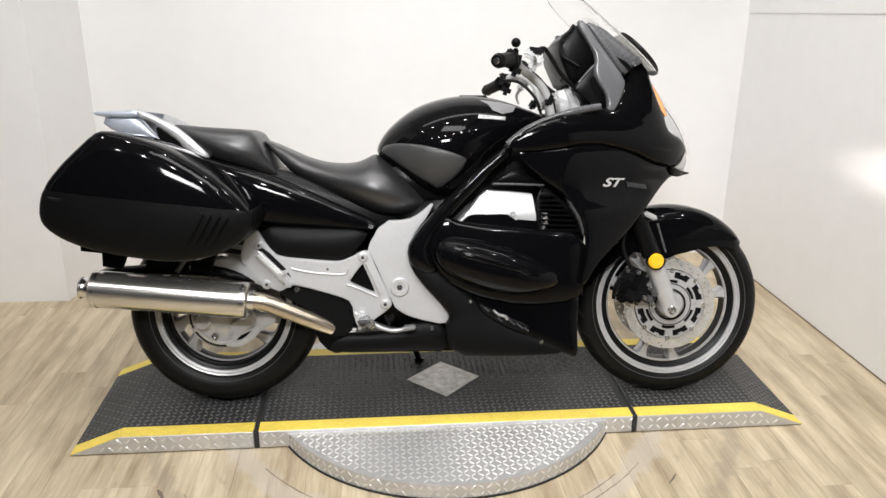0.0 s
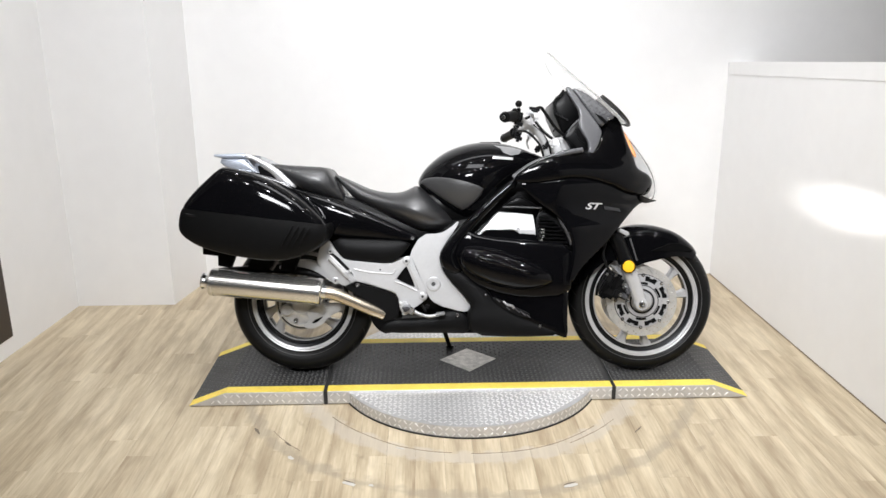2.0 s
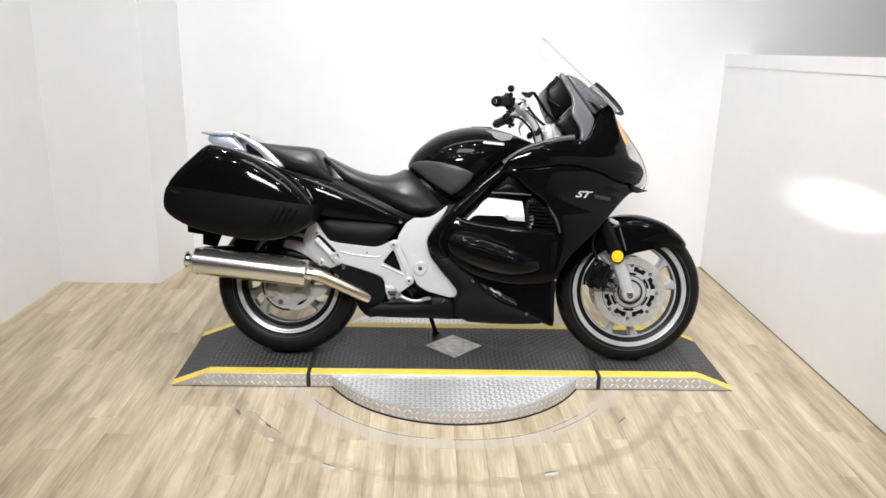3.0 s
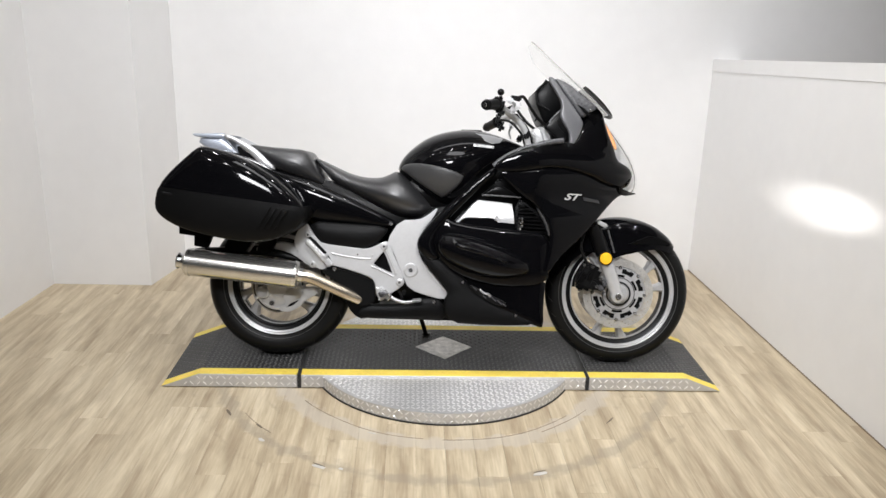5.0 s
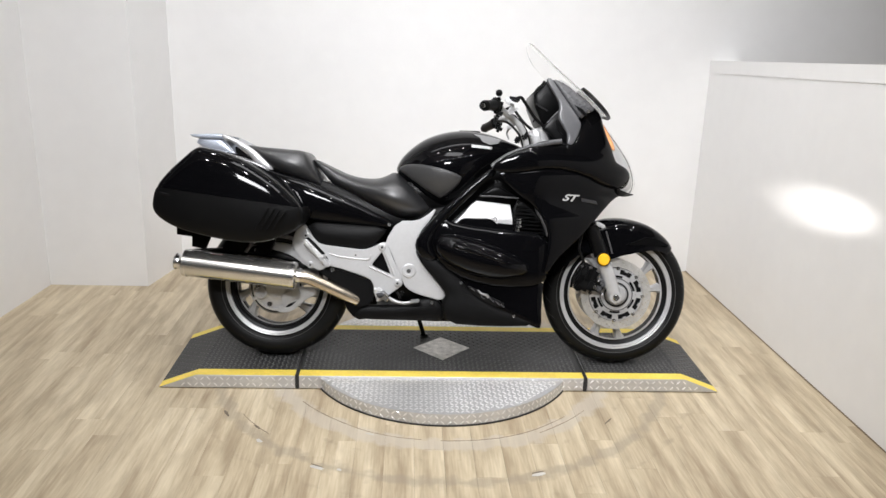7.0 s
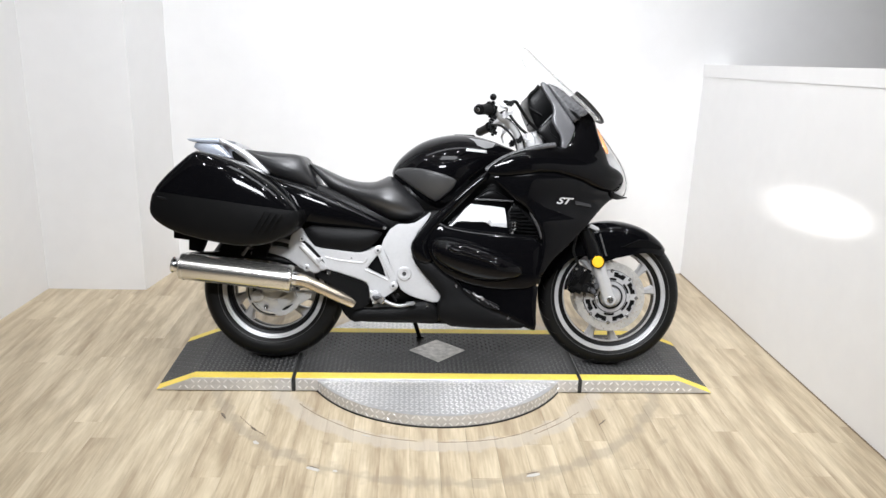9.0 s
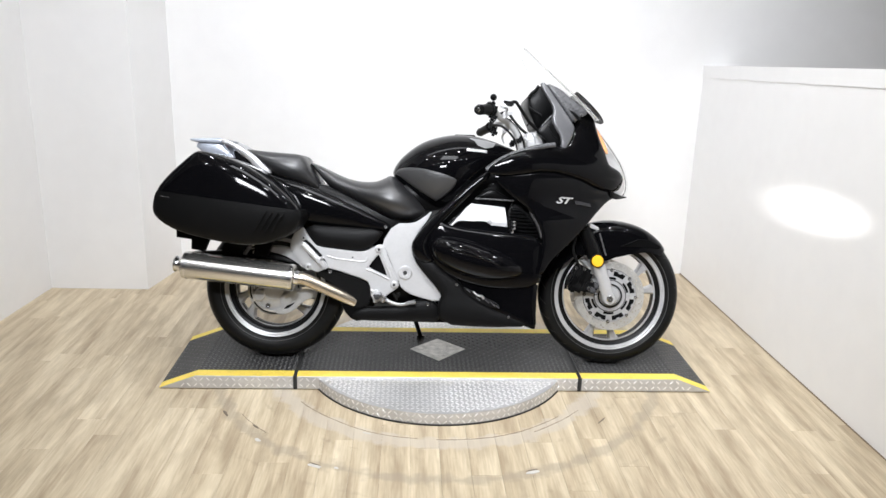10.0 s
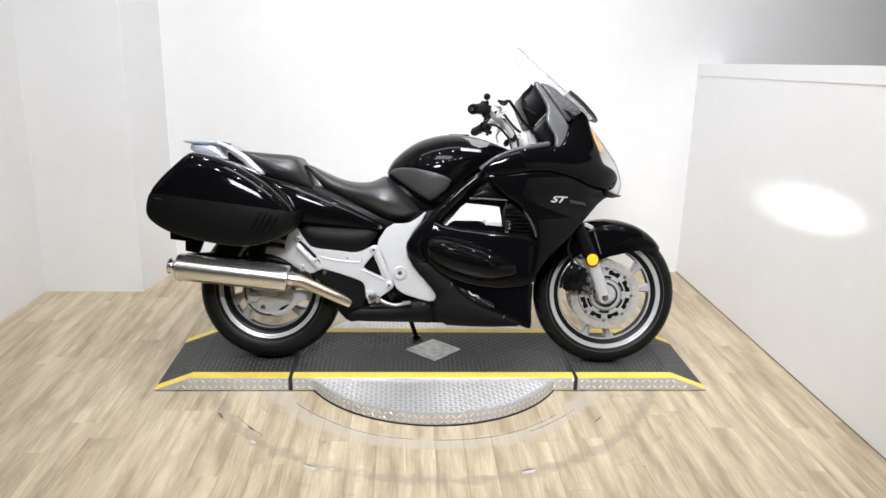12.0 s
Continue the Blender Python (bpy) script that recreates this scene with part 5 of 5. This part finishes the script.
for k in range(9):
    w = 0.546 + 0.0150 * k
    right = float(np.interp(w, (0.541, 0.567, 0.610, 0.658, 0.675), (1.106, 1.104, 1.086, 1.042, 1.020)))
    part("slat", chunk((0.987 + right) / 2, -0.198, w, right - 0.987, 0.018, 0.0042, 2, 0.001), SATIN, louvre)
part("vent_post", joined(tube([(1.000, -0.184, 0.545), (1.000, -0.184, 0.580)], 0.0085, 12), tube([(1.006, -0.180, 0.578), (1.006, -0.180, 0.614)], 0.012, 12)), BRIGHT, louvre, "bright post behind the slats", smooth=40)
part("vent_crescent", panel([(1.056, 0.676), (1.066, 0.671), (1.096, 0.630), (1.120, 0.594), (1.125, 0.569), (1.114, 0.543), (1.107, 0.569), (1.092, 0.603), (1.070, 0.637)], 0.236, 0.009, 0.02, 0.5, -1, 0.008, 1), GREY_TRIM, bike, "grey crescent trim beside the vent", smooth=60)

# badge on the flank: slanted letters, and a dull bar beside them


def letters(text, size, stretch, shear, depth):
    """Raised letters as a bmesh in the x, y plane, from the built-in font."""
    curve = bpy.data.curves.new("letters", "FONT")
    curve.body, curve.size, curve.shear, curve.extrude, curve.offset = text, size, shear, depth, 0.03 * size
    curve.space_character = 0.95
    ob = new("letters", curve)
    bpy.context.view_layer.update()
    mesh = bpy.data.meshes.new_from_object(ob.evaluated_get(bpy.context.evaluated_depsgraph_get()))
    bpy.data.objects.remove(ob)
    bpy.data.curves.remove(curve)
    bm = bmesh.new()
    bm.from_mesh(mesh)
    bpy.data.meshes.remove(mesh)
    bmesh.ops.scale(bm, vec=(stretch, 1, 1), verts=bm.verts)
    return bm


def on_flank(u, w):
    return fairing_side(u, w) + 0.0165


bm = letters("ST", 0.036, 1.55, 0.45, 0.001)
for vert in bm.verts:
    u, w = 1.168 + vert.co.x, 0.694 + vert.co.y - 0.05 * vert.co.x
    vert.co = (u, -on_flank(u, w) - 0.0015 - vert.co.z, w)
part("badge_letters", bm, BADGE, bike, "silver slanted model letters on the fairing")
part("badge_plate", panel([(1.250, 0.705), (1.318, 0.694), (1.324, 0.680), (1.254, 0.690)], lambda u, w: on_flank(u, w) + 0.002, 0.001, 0.01, 0.2, -1, 0.010, 0), DULL_BADGE, bike, "dull grey model badge")

# forks, front mudguard, caliper
for s in (-1, 1):
    leg = part("fork_leg", tube([(1.424, s * 0.112, 0.298), (1.386, s * 0.114, 0.400), (1.356, s * 0.116, 0.474)], (0.026, 0.030), 20), ALLOY, bike, "silver lower fork leg", smooth=50)
    part("fork_cover", joined(tube([(1.358, s * 0.116, 0.470), (1.335, s * 0.117, 0.530), (1.310, s * 0.118, 0.590)], (0.0305, 0.026), 20)), SHADE_GREY, leg, "black upper fork sleeve", smooth=50)
    part("fork_tube", tube([(1.346, s * 0.110, 0.495), (1.14, s * 0.118, 0.925)], 0.024, 16), SATIN, leg, smooth=50)
    part("axle_clamp", joined(lathe([(0.001, s * 0.134), (0.024, s * 0.134), (0.028, s * 0.128), (0.028, s * 0.09), (0.001, s * 0.09)], 1.424, 0.297, 24, closed=False)), CAST, leg, smooth=40)
    part("axle_nut", button(1.424, s * 0.134, 0.297, 0.014, 0.008), BRIGHT, leg)
    part("side_reflector", joined(lathe([(0.001, s * 0.162), (0.022, s * 0.160), (0.0255, s * 0.155), (0.0255, s * 0.136), (0.001, s * 0.136)], 1.362, 0.456, 32, closed=False)), AMBER, leg, "round amber side reflector", smooth=40)
    part("reflector_rim", lathe([(0.0255, s * 0.150), (0.0255, s * 0.1565), (0.0285, s * 0.1565), (0.0285, s * 0.136), (0.0255, s * 0.136)], 1.362, 0.456, 32), SATIN, leg, "black rim round the reflector", smooth=35)
    part("brake_caliper", joined(chunk(1.300, s * 0.105, 0.375, 0.075, 0.07, 0.11, 25, 0.014), chunk(1.285, s * 0.125, 0.405, 0.045, 0.04, 0.045, 25, 0.01), chunk(1.318, s * 0.125, 0.345, 0.045, 0.04, 0.045, 25, 0.01), chunk(1.345, s * 0.115, 0.345, 0.06, 0.03, 0.05, 25, 0.008)), RIM_DARK, leg, "dark brake caliper", smooth=40)
    part("caliper_cover", joined(chunk(1.306, s * 0.144, 0.392, 0.022, 0.012, 0.060, 22, 0.005), chunk(1.268, s * 0.138, 0.372, 0.030, 0.02, 0.040, 30, 0.008), chunk(1.262, s * 0.130, 0.338, 0.036, 0.02, 0.030, 40, 0.008), tube([(1.255, s * 0.136, 0.402), (1.240, s * 0.136, 0.372), (1.236, s * 0.134, 0.335)], 0.006, 8)), SATIN, leg, "black caliper body and bleed pipe", smooth=40)
    part("caliper_mount", joined(chunk(1.350, s * 0.128, 0.332, 0.030, 0.02, 0.022, 25, 0.006), chunk(1.366, s * 0.128, 0.352, 0.018, 0.02, 0.030, -20, 0.005)), GREY_TRIM, leg, "grey caliper mount", smooth=40)
    for u, w in ((1.275, 0.425), (1.33, 0.34), (1.31, 0.42), (1.345, 0.37), (1.36, 0.315)):
        part("bolt", button(u, s * 0.146, w, 0.008, 0.006), BRIGHT, leg)
    part("brake_hose", tube([(1.29, s * 0.13, 0.43), (1.262, s * 0.135, 0.50), (1.275, s * 0.12, 0.57), (1.25, s * 0.1, 0.66)], 0.006, 8), RUBBER, leg, smooth=50)
part("fork_brace", chunk(1.345, -0.128, 0.596, 0.045, 0.03, 0.016, 25, 0.006), CAST, bike, "silver mudguard bracket", smooth=40)
part("brace_rod", tube([(1.372, -0.125, 0.570), (1.404, -0.115, 0.478)], 0.0036, 8), GREY_TRIM, bike, "grey mudguard stay", smooth=40)


def mudguard():
    """A curved guard round the front tyre, deep at the forks and thin at its front end."""
    bm = bmesh.new()
    loops = []
    stops = [(42, 0.312, 0.002), (48, 0.317, 0.020), (55, 0.319, 0.042), (64, 0.321, 0.070), (76, 0.320, 0.096), (88, 0.320, 0.110), (100, 0.320, 0.120), (112, 0.320, 0.110), (130, 0.322, 0.050), (146, 0.324, 0.034), (156, 0.326, 0.018), (165, 0.326, 0.003)]
    fine = smooth_path([(a, b, c) for a, b, c in stops], 4)
    for a, r, deep in fine:
        c, s = math.cos(radians(a)), math.sin(radians(a))
        ring = []
        profile = []
        for k in range(9):
            f = radians(-90 + 22.5 * k)
            profile.append((r - 0.045 + 0.045 * math.cos(f), 0.092 * math.sin(f)))
        profile = [(r - 0.045 - deep, -0.096)] + profile + [(r - 0.045 - deep, 0.096)]
        inner = [(q - 0.004 if 0 < i < len(profile) - 1 else q, v * 0.95) for i, (q, v) in enumerate(profile)][::-1]
        for q, v in profile + inner:
            ring.append(bm.verts.new((FRONT_U + q * c, v, AXLE_W + q * s)))
        loops.append(ring)
    n = len(loops[0])
    for x, y in zip(loops, loops[1:]):
        for i in range(n):
            bm.faces.new((x[i], x[(i + 1) % n], y[(i + 1) % n], y[i]))
    bm.faces.new(loops[0])
    bm.faces.new(loops[-1])
    return bm


guard = part("front_mudguard", mudguard(), GLOSS, bike, "gloss black front mudguard", smooth=45)

part("mudguard_trim", plate([(1.455, 0.512), (1.500, 0.530), (1.560, 0.556), (1.640, 0.520), (1.640, 0.512), (1.560, 0.515)], 0.0985, 0.012, 0.002), SATIN, guard, "satin black mudguard edge", smooth=40)
# handlebars and controls
for s, g0, g1, turn in ((-1, (0.838, -0.372, 1.043), (0.902, -0.262, 1.058), 0), (1, (0.884, 0.372, 1.008), (0.945, 0.262, 1.036), 1)):
    a, b = Vector(g0), Vector(g1)
    bar = part("handlebar", tube([g1, (0.924, s * 0.225, 1.036), (0.963, s * 0.178, 1.014), (0.995, s * 0.160, 0.988), (1.016, s * 0.148, 0.955), (1.030, s * 0.136, 0.905)] if not turn else [g1, (0.968, 0.225, 1.052), (1.000, 0.180, 1.040), (1.030, 0.155, 1.005), (1.045, 0.136, 0.930)], 0.0125, 14), BAR_PAINT, bike, "silver handlebar", smooth=50)
    part("grip", tube([tuple(a.lerp(b, 0.06)), tuple(a.lerp(b, 0.70))], (0.0195, 0.0205), 18), RUBBER, bar, "black rubber grip", smooth=50)
    part("grip_flange", tube([tuple(a.lerp(b, 0.69)), tuple(a.lerp(b, 0.73))], 0.025, 18), RUBBER, bar, smooth=40)
    part("bar_end", tube([tuple(a.lerp(b, -0.06)), tuple(a.lerp(b, 0.06))], (0.016, 0.021), 18), SATIN, bar, smooth=40)
    part("bar_end_cap", tube([tuple(a.lerp(b, -0.075)), tuple(a.lerp(b, -0.05))], (0.008, 0.010), 14), BRIGHT, bar, "bright bar end", smooth=40)
    m = a.lerp(b, 0.92)
    part("switch_housing", joined(chunk(m.x, m.y, m.z, 0.040, 0.045, 0.052, 10, 0.012), chunk(m.x + 0.004, m.y + 0.003, m.z - 0.030, 0.034, 0.036, 0.036, 20, 0.010), chunk(m.x - 0.010, m.y, m.z + 0.020, 0.022, 0.03, 0.016, 30, 0.005)), SATIN, bar, "black switch housing", smooth=40)
    part("lever_perch", joined(chunk(m.x + 0.066, m.y * 0.97, m.z - 0.006, 0.040, 0.034, 0.030, -25, 0.011), chunk(m.x + 0.042, m.y, m.z + 0.016, 0.030, 0.03, 0.024, 20, 0.009), chunk(m.x + 0.052, m.y, m.z - 0.024, 0.024, 0.03, 0.022, 35, 0.008)), SPOKE, bar, "silver lever perch", smooth=40)
    part("fluid_reservoir", chunk(m.x + 0.062, m.y * 0.97, m.z + 0.024, 0.046, 0.036, 0.018, 8, 0.008), SHADE_GREY, bar, "dark fluid reservoir", smooth=40)
    part("lever", tube([(m.x + 0.060, m.y, m.z), (m.x + 0.050, m.y + s * 0.05, m.z), (m.x + 0.034, m.y + s * 0.10, m.z - 0.004)] if not turn else [(0.998, 0.26, 1.022), (0.992, 0.29, 1.004), (0.986, 0.31, 0.984), (0.996, 0.32, 0.958)], (0.006, 0.004), 10), RIM_LIP, bar, "silver hand lever", smooth=50)
    part("cable", tube([(0.968, s * 0.23, 1.086), (0.992, s * 0.21, 1.094), (1.006, s * 0.20, 1.082), (1.029, s * 0.19, 1.051), (1.059, s * 0.17, 1.015), (1.105, s * 0.15, 0.978)], 0.0065, 8), RUBBER, bar, "black control cable", smooth=50)
    part("cable_clip", tube([(1.052, s * 0.185, 1.012), (1.046, s * 0.195, 1.002)], 0.003, 6), SATIN, bar)
    part("cable", tube([(0.930, s * 0.22, 1.034), (0.972, s * 0.165, 1.024), (1.010, s * 0.145, 0.990), (1.034, s * 0.130, 0.950), (1.048, s * 0.12, 0.89)], 0.0055, 8), RUBBER, bar, smooth=50)
part("mount_ball", joined(tube([(0.900, -0.29, 1.065), (0.899, -0.295, 1.085)], 0.006, 10), lathe([(0.0005, -0.309), (0.008, -0.307), (0.0125, -0.300), (0.0135, -0.295), (0.0125, -0.290), (0.008, -0.283), (0.0005, -0.281)], 0.899, 1.100, 20, closed=False)), SATIN, bike, "black ball mount", smooth=50)
part("triple_clamp", chunk(1.085, 0, 0.940, 0.09, 0.26, 0.03, 25, 0.01), CAST, bike, "silver top clamp", smooth=40)
for s in (-1, 1):
    riser = part("bar_riser", panel([(1.046, 0.968), (1.056, 0.980), (1.076, 0.984), (1.099, 0.985), (1.128, 0.950), (1.134, 0.930), (1.090, 0.900), (1.060, 0.900), (1.052, 0.935)], 0.118, 0.012, 0.035, 0.4, s, 0.010, 1), CAST, bike, "silver cast handlebar riser", smooth=50)
    part("riser_groove", tube([(1.070, s * 0.134, 0.984), (1.084, s * 0.135, 0.950), (1.090, s * 0.132, 0.915)], 0.0028, 6), RIM_LIP, riser, smooth=40)
    top = part("fork_top", tapered([(0, 0.010), (0.0, 0.015), (0.25, 0.017), (0.28, 0.021), (0.62, 0.021), (0.64, 0.018), (1.0, 0.018)], Vector((1.100, s * 0.112, 0.998)), Vector((1.150, s * 0.112, 0.925))), BRIGHT, bike, "bright fork top", smooth=35)
    part("clamp_bolt", button(1.124, s * 0.134, 0.946, 0.007, 0.006), BRIGHT, top)
    part("bar_clamp", chunk(1.020, s * 0.150, 0.948, 0.024, 0.030, 0.034, 30, 0.006), SHADE_GREY, top, "dark bar clamp", smooth=40)

# cockpit, inner trim and screen
GREY_SHAPE = [(1.095, 1.178), (1.114, 1.177), (1.139, 1.142), (1.164, 1.105), (1.189, 1.073), (1.235, 1.009), (1.236, 0.985), (1.219, 0.938), (1.197, 0.906), (1.182, 0.910), (1.186, 0.937), (1.180, 0.965), (1.160, 0.993), (1.144, 1.026), (1.152, 1.072), (1.126, 1.118), (1.101, 1.155)]
hood = part("instrument_hood", pillow([(1.050, 1.128), (1.063, 1.131), (1.082, 1.156), (1.104, 1.172), (1.140, 1.165), (1.225, 1.112), (1.290, 1.062), (1.250, 1.030), (1.165, 1.050), (1.140, 1.040), (1.118, 1.015), (1.092, 0.990), (1.068, 1.040), (1.048, 1.085)], 0.135, 0.018, 0.3, 0.010, 1), SATIN, bike, "black instrument hood", smooth=50)
part("gauge_rim", tube([(1.050, -0.158, 1.118), (1.056, -0.160, 1.080), (1.080, -0.164, 1.062), (1.104, -0.168, 1.048)], 0.004, 8), SHADE_GREY, hood, smooth=50)
part("hood_lip", tube([(1.090, -0.156, 1.168), (1.078, -0.158, 1.150), (1.062, -0.158, 1.136), (1.050, -0.156, 1.118)], 0.005, 8), SHADE_GREY, hood, smooth=50)
pod = part("cockpit", pillow([(1.087, 0.980), (1.106, 1.004), (1.147, 1.052), (1.190, 1.050), (1.220, 0.960), (1.190, 0.905), (1.130, 0.905), (1.112, 0.960)], 0.150, 0.02, 0.3, 0.012, 1), SATIN, bike, "black cockpit surround", smooth=50)
for s in (-1, 1):
    part("cockpit_panel", panel([(1.087, 0.978), (1.106, 1.002), (1.147, 1.050), (1.162, 1.027), (1.183, 0.976), (1.187, 0.947), (1.181, 0.914), (1.157, 0.913), (1.137, 0.937), (1.112, 0.960)], 0.172, 0.008, 0.02, 0.3, s, 0.010, 0), SHADE_GREY, pod, "charcoal cockpit side panel", smooth=40)
    part("cockpit_pocket", plate([(1.134, 1.008), (1.148, 1.017), (1.174, 0.980), (1.170, 0.956), (1.145, 0.975)], 0.183, 0.006, 0.001, s, 0), SATIN, pod, "dark recessed pocket")
    part("panel_edge", tube([(1.104, s * 0.180, 1.000), (1.124, s * 0.183, 1.024), (1.147, s * 0.184, 1.048)], 0.003, 8), INNER_GREY, pod, smooth=50)
    part("inner_trim", panel(GREY_SHAPE, lambda u, w: 0.190 + 0.10 * (1.1 - w), 0.005, 0.02, 0.2, s, 0.010, 1), INNER_GREY, bike, "pale grey inner fairing trim", smooth=60)
    part("hood_side", panel([(1.116, 1.178), (1.174, 1.156), (1.213, 1.124), (1.253, 1.092), (1.290, 1.066), (1.284, 1.050), (1.258, 1.044), (1.237, 1.014), (1.190, 1.074), (1.166, 1.106), (1.140, 1.144)], lambda u, w: 0.176 + 0.06 * (1.2 - w), 0.008, 0.02, 0.4, s, 0.010, 1), GREY_TRIM, bike, "grey screen surround", smooth=60)
    part("surround_slot", plate([(1.212, 1.072), (1.240, 1.058), (1.262, 1.036), (1.250, 1.030), (1.222, 1.058)], 0.196, 0.006, 0.001, s, 0), SATIN, bike, "dark slot in the screen surround")
    part("screen_bolt", button(1.262, s * 0.199, 1.050, 0.006, 0.004), BRIGHT, bike)


def screen_mesh(s0, s1, spread, lift, thick=0.004, oval=False):
    """A curved sheet: s runs from the foot to the tip, q from side to side; an oval one narrows to both ends."""
    prof = smooth_path([(1.390, 0, 1.015), (1.315, 0, 1.098), (1.219, 0, 1.181), (1.122, 0, 1.263), (1.038, 0, 1.337)], 8)
    bm = bmesh.new()
    rows, nq = [], 24
    n = len(prof) - 1
    for i in range(int(s0 * n), int(s1 * n) + 1):
        f = i / n
        half = spread * (0.80 + 0.22 * math.sin(math.pi * min(1, f * 0.9 + 0.15))) * (1 if f < 0.8 else math.sqrt(max(0.02, 1 - ((f - 0.8) / 0.215) ** 2)))
        if oval:
            half *= math.sqrt(max(0.03, 1 - abs(2 * (f - s0) / (s1 - s0) - 1) ** 2.4))
        row = []
        for k in range(nq + 1):
            q = -1 + 2 * k / nq
            v = q * half
            p = prof[i] + Vector((-0.75 * v * v, v, -0.45 * v * v)) + Vector((0.6, 0, 0.7)) * lift
            row.append(bm.verts.new(p))
        rows.append(row)
    for a, b in zip(rows, rows[1:]):
        for k in range(nq):
            bm.faces.new((a[k], a[k + 1], b[k + 1], b[k]))
    bmesh.ops.recalc_face_normals(bm, faces=bm.faces)
    bmesh.ops.solidify(bm, geom=bm.faces[:], thickness=thick)
    return bm


part("windscreen", screen_mesh(0.10, 1.0, 0.178, 0.0), SCREEN, bike, "clear curved windscreen", smooth=50)
part("screen_garnish", screen_mesh(0.04, 0.43, 0.125, 0.017, 0.006, True), RIM_DARK, bike, "dark grey oval screen garnish", smooth=50)

# stand
part("side_stand", joined(tube([(0.590, 0.10, 0.21), (0.602, 0.14, 0.15), (0.628, 0.215, 0.056)], 0.010, 12), chunk(0.630, 0.222, 0.0525, 0.036, 0.03, 0.006, 0, 0.002)), SATIN, bike, "black side stand", smooth=40)

# ---- floor planks, nearest the platform as pieces of their own ----
def plank_mesh(length, width):
    bm = box(-width / 2 + 0.0003, width / 2 - 0.0003, -length / 2 + 0.0002, length / 2 - 0.0002, -0.005, 0.0, 0.0)
    mesh = bpy.data.meshes.new("plank")
    bm.to_mesh(mesh)
    bm.free()
    mesh.materials.append(PLANK)
    return mesh


PW, PL = 0.105, 0.80
whole = plank_mesh(PL, PW)
rest_v, rest_f = [], []
rng = random.Random(4)
x = -6.0
while x < 5.95:
    y = -10.0 - rng.random() * PL
    while y < 1.5:
        near = -2.2 < x < 1.75 and -1.9 < y + PL / 2 < 1.6
        if near:
            ob = new("plank", whole)
            ob.parent = floor
            ob.location = (x + PW / 2, y + PL / 2, 0)
        else:
            b = len(rest_v)
            x0, x1, y0, y1 = x + 0.0003, x + PW - 0.0003, y + 0.0002, y + PL - 0.0002
            rest_v += [(x0, y0, -0.005), (x1, y0, -0.005), (x1, y1, -0.005), (x0, y1, -0.005), (x0, y0, 0), (x1, y0, 0), (x1, y1, 0), (x0, y1, 0)]
            rest_f += [(b + 4, b + 5, b + 6, b + 7), (b, b + 1, b + 5, b + 4), (b + 1, b + 2, b + 6, b + 5), (b + 2, b + 3, b + 7, b + 6), (b + 3, b, b + 4, b + 7)]
        y += PL
    x += PW
mesh = bpy.data.meshes.new("plank_field")
mesh.from_pydata(rest_v, [], rest_f)
mesh.materials.append(PLANK)
rest = new("plank_field", mesh)
rest.parent = floor
tagged(rest, "outer vinyl planks of the floor", kind="stuff")

# ---- marks worn into the floor in front of the platform ----
def ragged(x, y, a, b, turn, seed):
    pick = random.Random(seed)
    pts = []
    for k in range(11):
        f = 2 * math.pi * k / 11
        r = 0.7 + 0.45 * pick.random()
        px, py = a * r * math.cos(f), b * r * math.sin(f)
        pts.append((x + px * math.cos(turn) - py * math.sin(turn), y + px * math.sin(turn) + py * math.cos(turn)))
    return pts


GOUGE = material("scraped_vinyl", (0.17, 0.135, 0.10), 0.6, vary=0.3, scale=20)
for i, (x, y, a, b) in enumerate(((0.301, -0.886, 0.026, 0.010), (-0.451, -0.850, 0.028, 0.009), (-0.676, -0.676, 0.014, 0.009), (-0.375, -0.862, 0.010, 0.006), (-0.28, -0.625, 0.020, 0.004))):
    tagged(part("floor_chip", prism(ragged(x, y, a, b, math.atan2(y, x) + math.pi / 2, i), 0.0002, 0.0011), CHIP), "pale chip worn through the vinyl floor", "floor damage", group="floor chips")
for i, (x, y, a, b) in enumerate(((-0.835, -0.475, 0.030, 0.006), (0.301, -0.872, 0.028, 0.0025), (-0.451, -0.838, 0.026, 0.0022), (0.63, -0.515, 0.030, 0.003), (-0.70, -0.58, 0.02, 0.005))):
    tagged(part("floor_gouge", prism(ragged(x, y, a, b, math.atan2(y, x) + math.pi / 2, 30 + i), 0.0002, 0.0013), GOUGE), "dark gouge in the vinyl floor", "floor damage", group="floor gouges")


def arc_strip(radius, width, start, end, seed):
    """A thin broken line worn along a circle."""
    bm = bmesh.new()
    pick = random.Random(seed)
    last = None
    n = int((end - start) / 1.2)
    for k in range(n + 1):
        f = radians(start + (end - start) * k / n)
        w = width * (0.35 + 0.9 * pick.random())
        r = radius + 0.003 * math.sin(9 * f) + 0.0015 * pick.random()
        ring = [bm.verts.new((q * math.cos(f), q * math.sin(f), z)) for q, z in ((r - w, 0.0002), (r + w, 0.0002), (r + w, 0.001), (r - w, 0.001))]
        if last:
            for i in range(4):
                bm.faces.new((last[i], last[(i + 1) % 4], ring[(i + 1) % 4], ring[i]))
        else:
            bm.faces.new(ring)
        last = ring
    bm.faces.new(last)
    return bm


SCORE = material("scored_vinyl", (0.24, 0.19, 0.14), 0.6, vary=0.3, scale=20)
for radius, start, end in ((0.668, 214, 262), (0.672, 268, 314), (0.70, 300, 322), (0.905, 212, 224)):
    tagged(part("floor_score", arc_strip(radius, 0.0016, start, end, int(radius * 1000) + start), SCORE), "curved score line worn into the vinyl floor", "floor damage", group="floor scores")
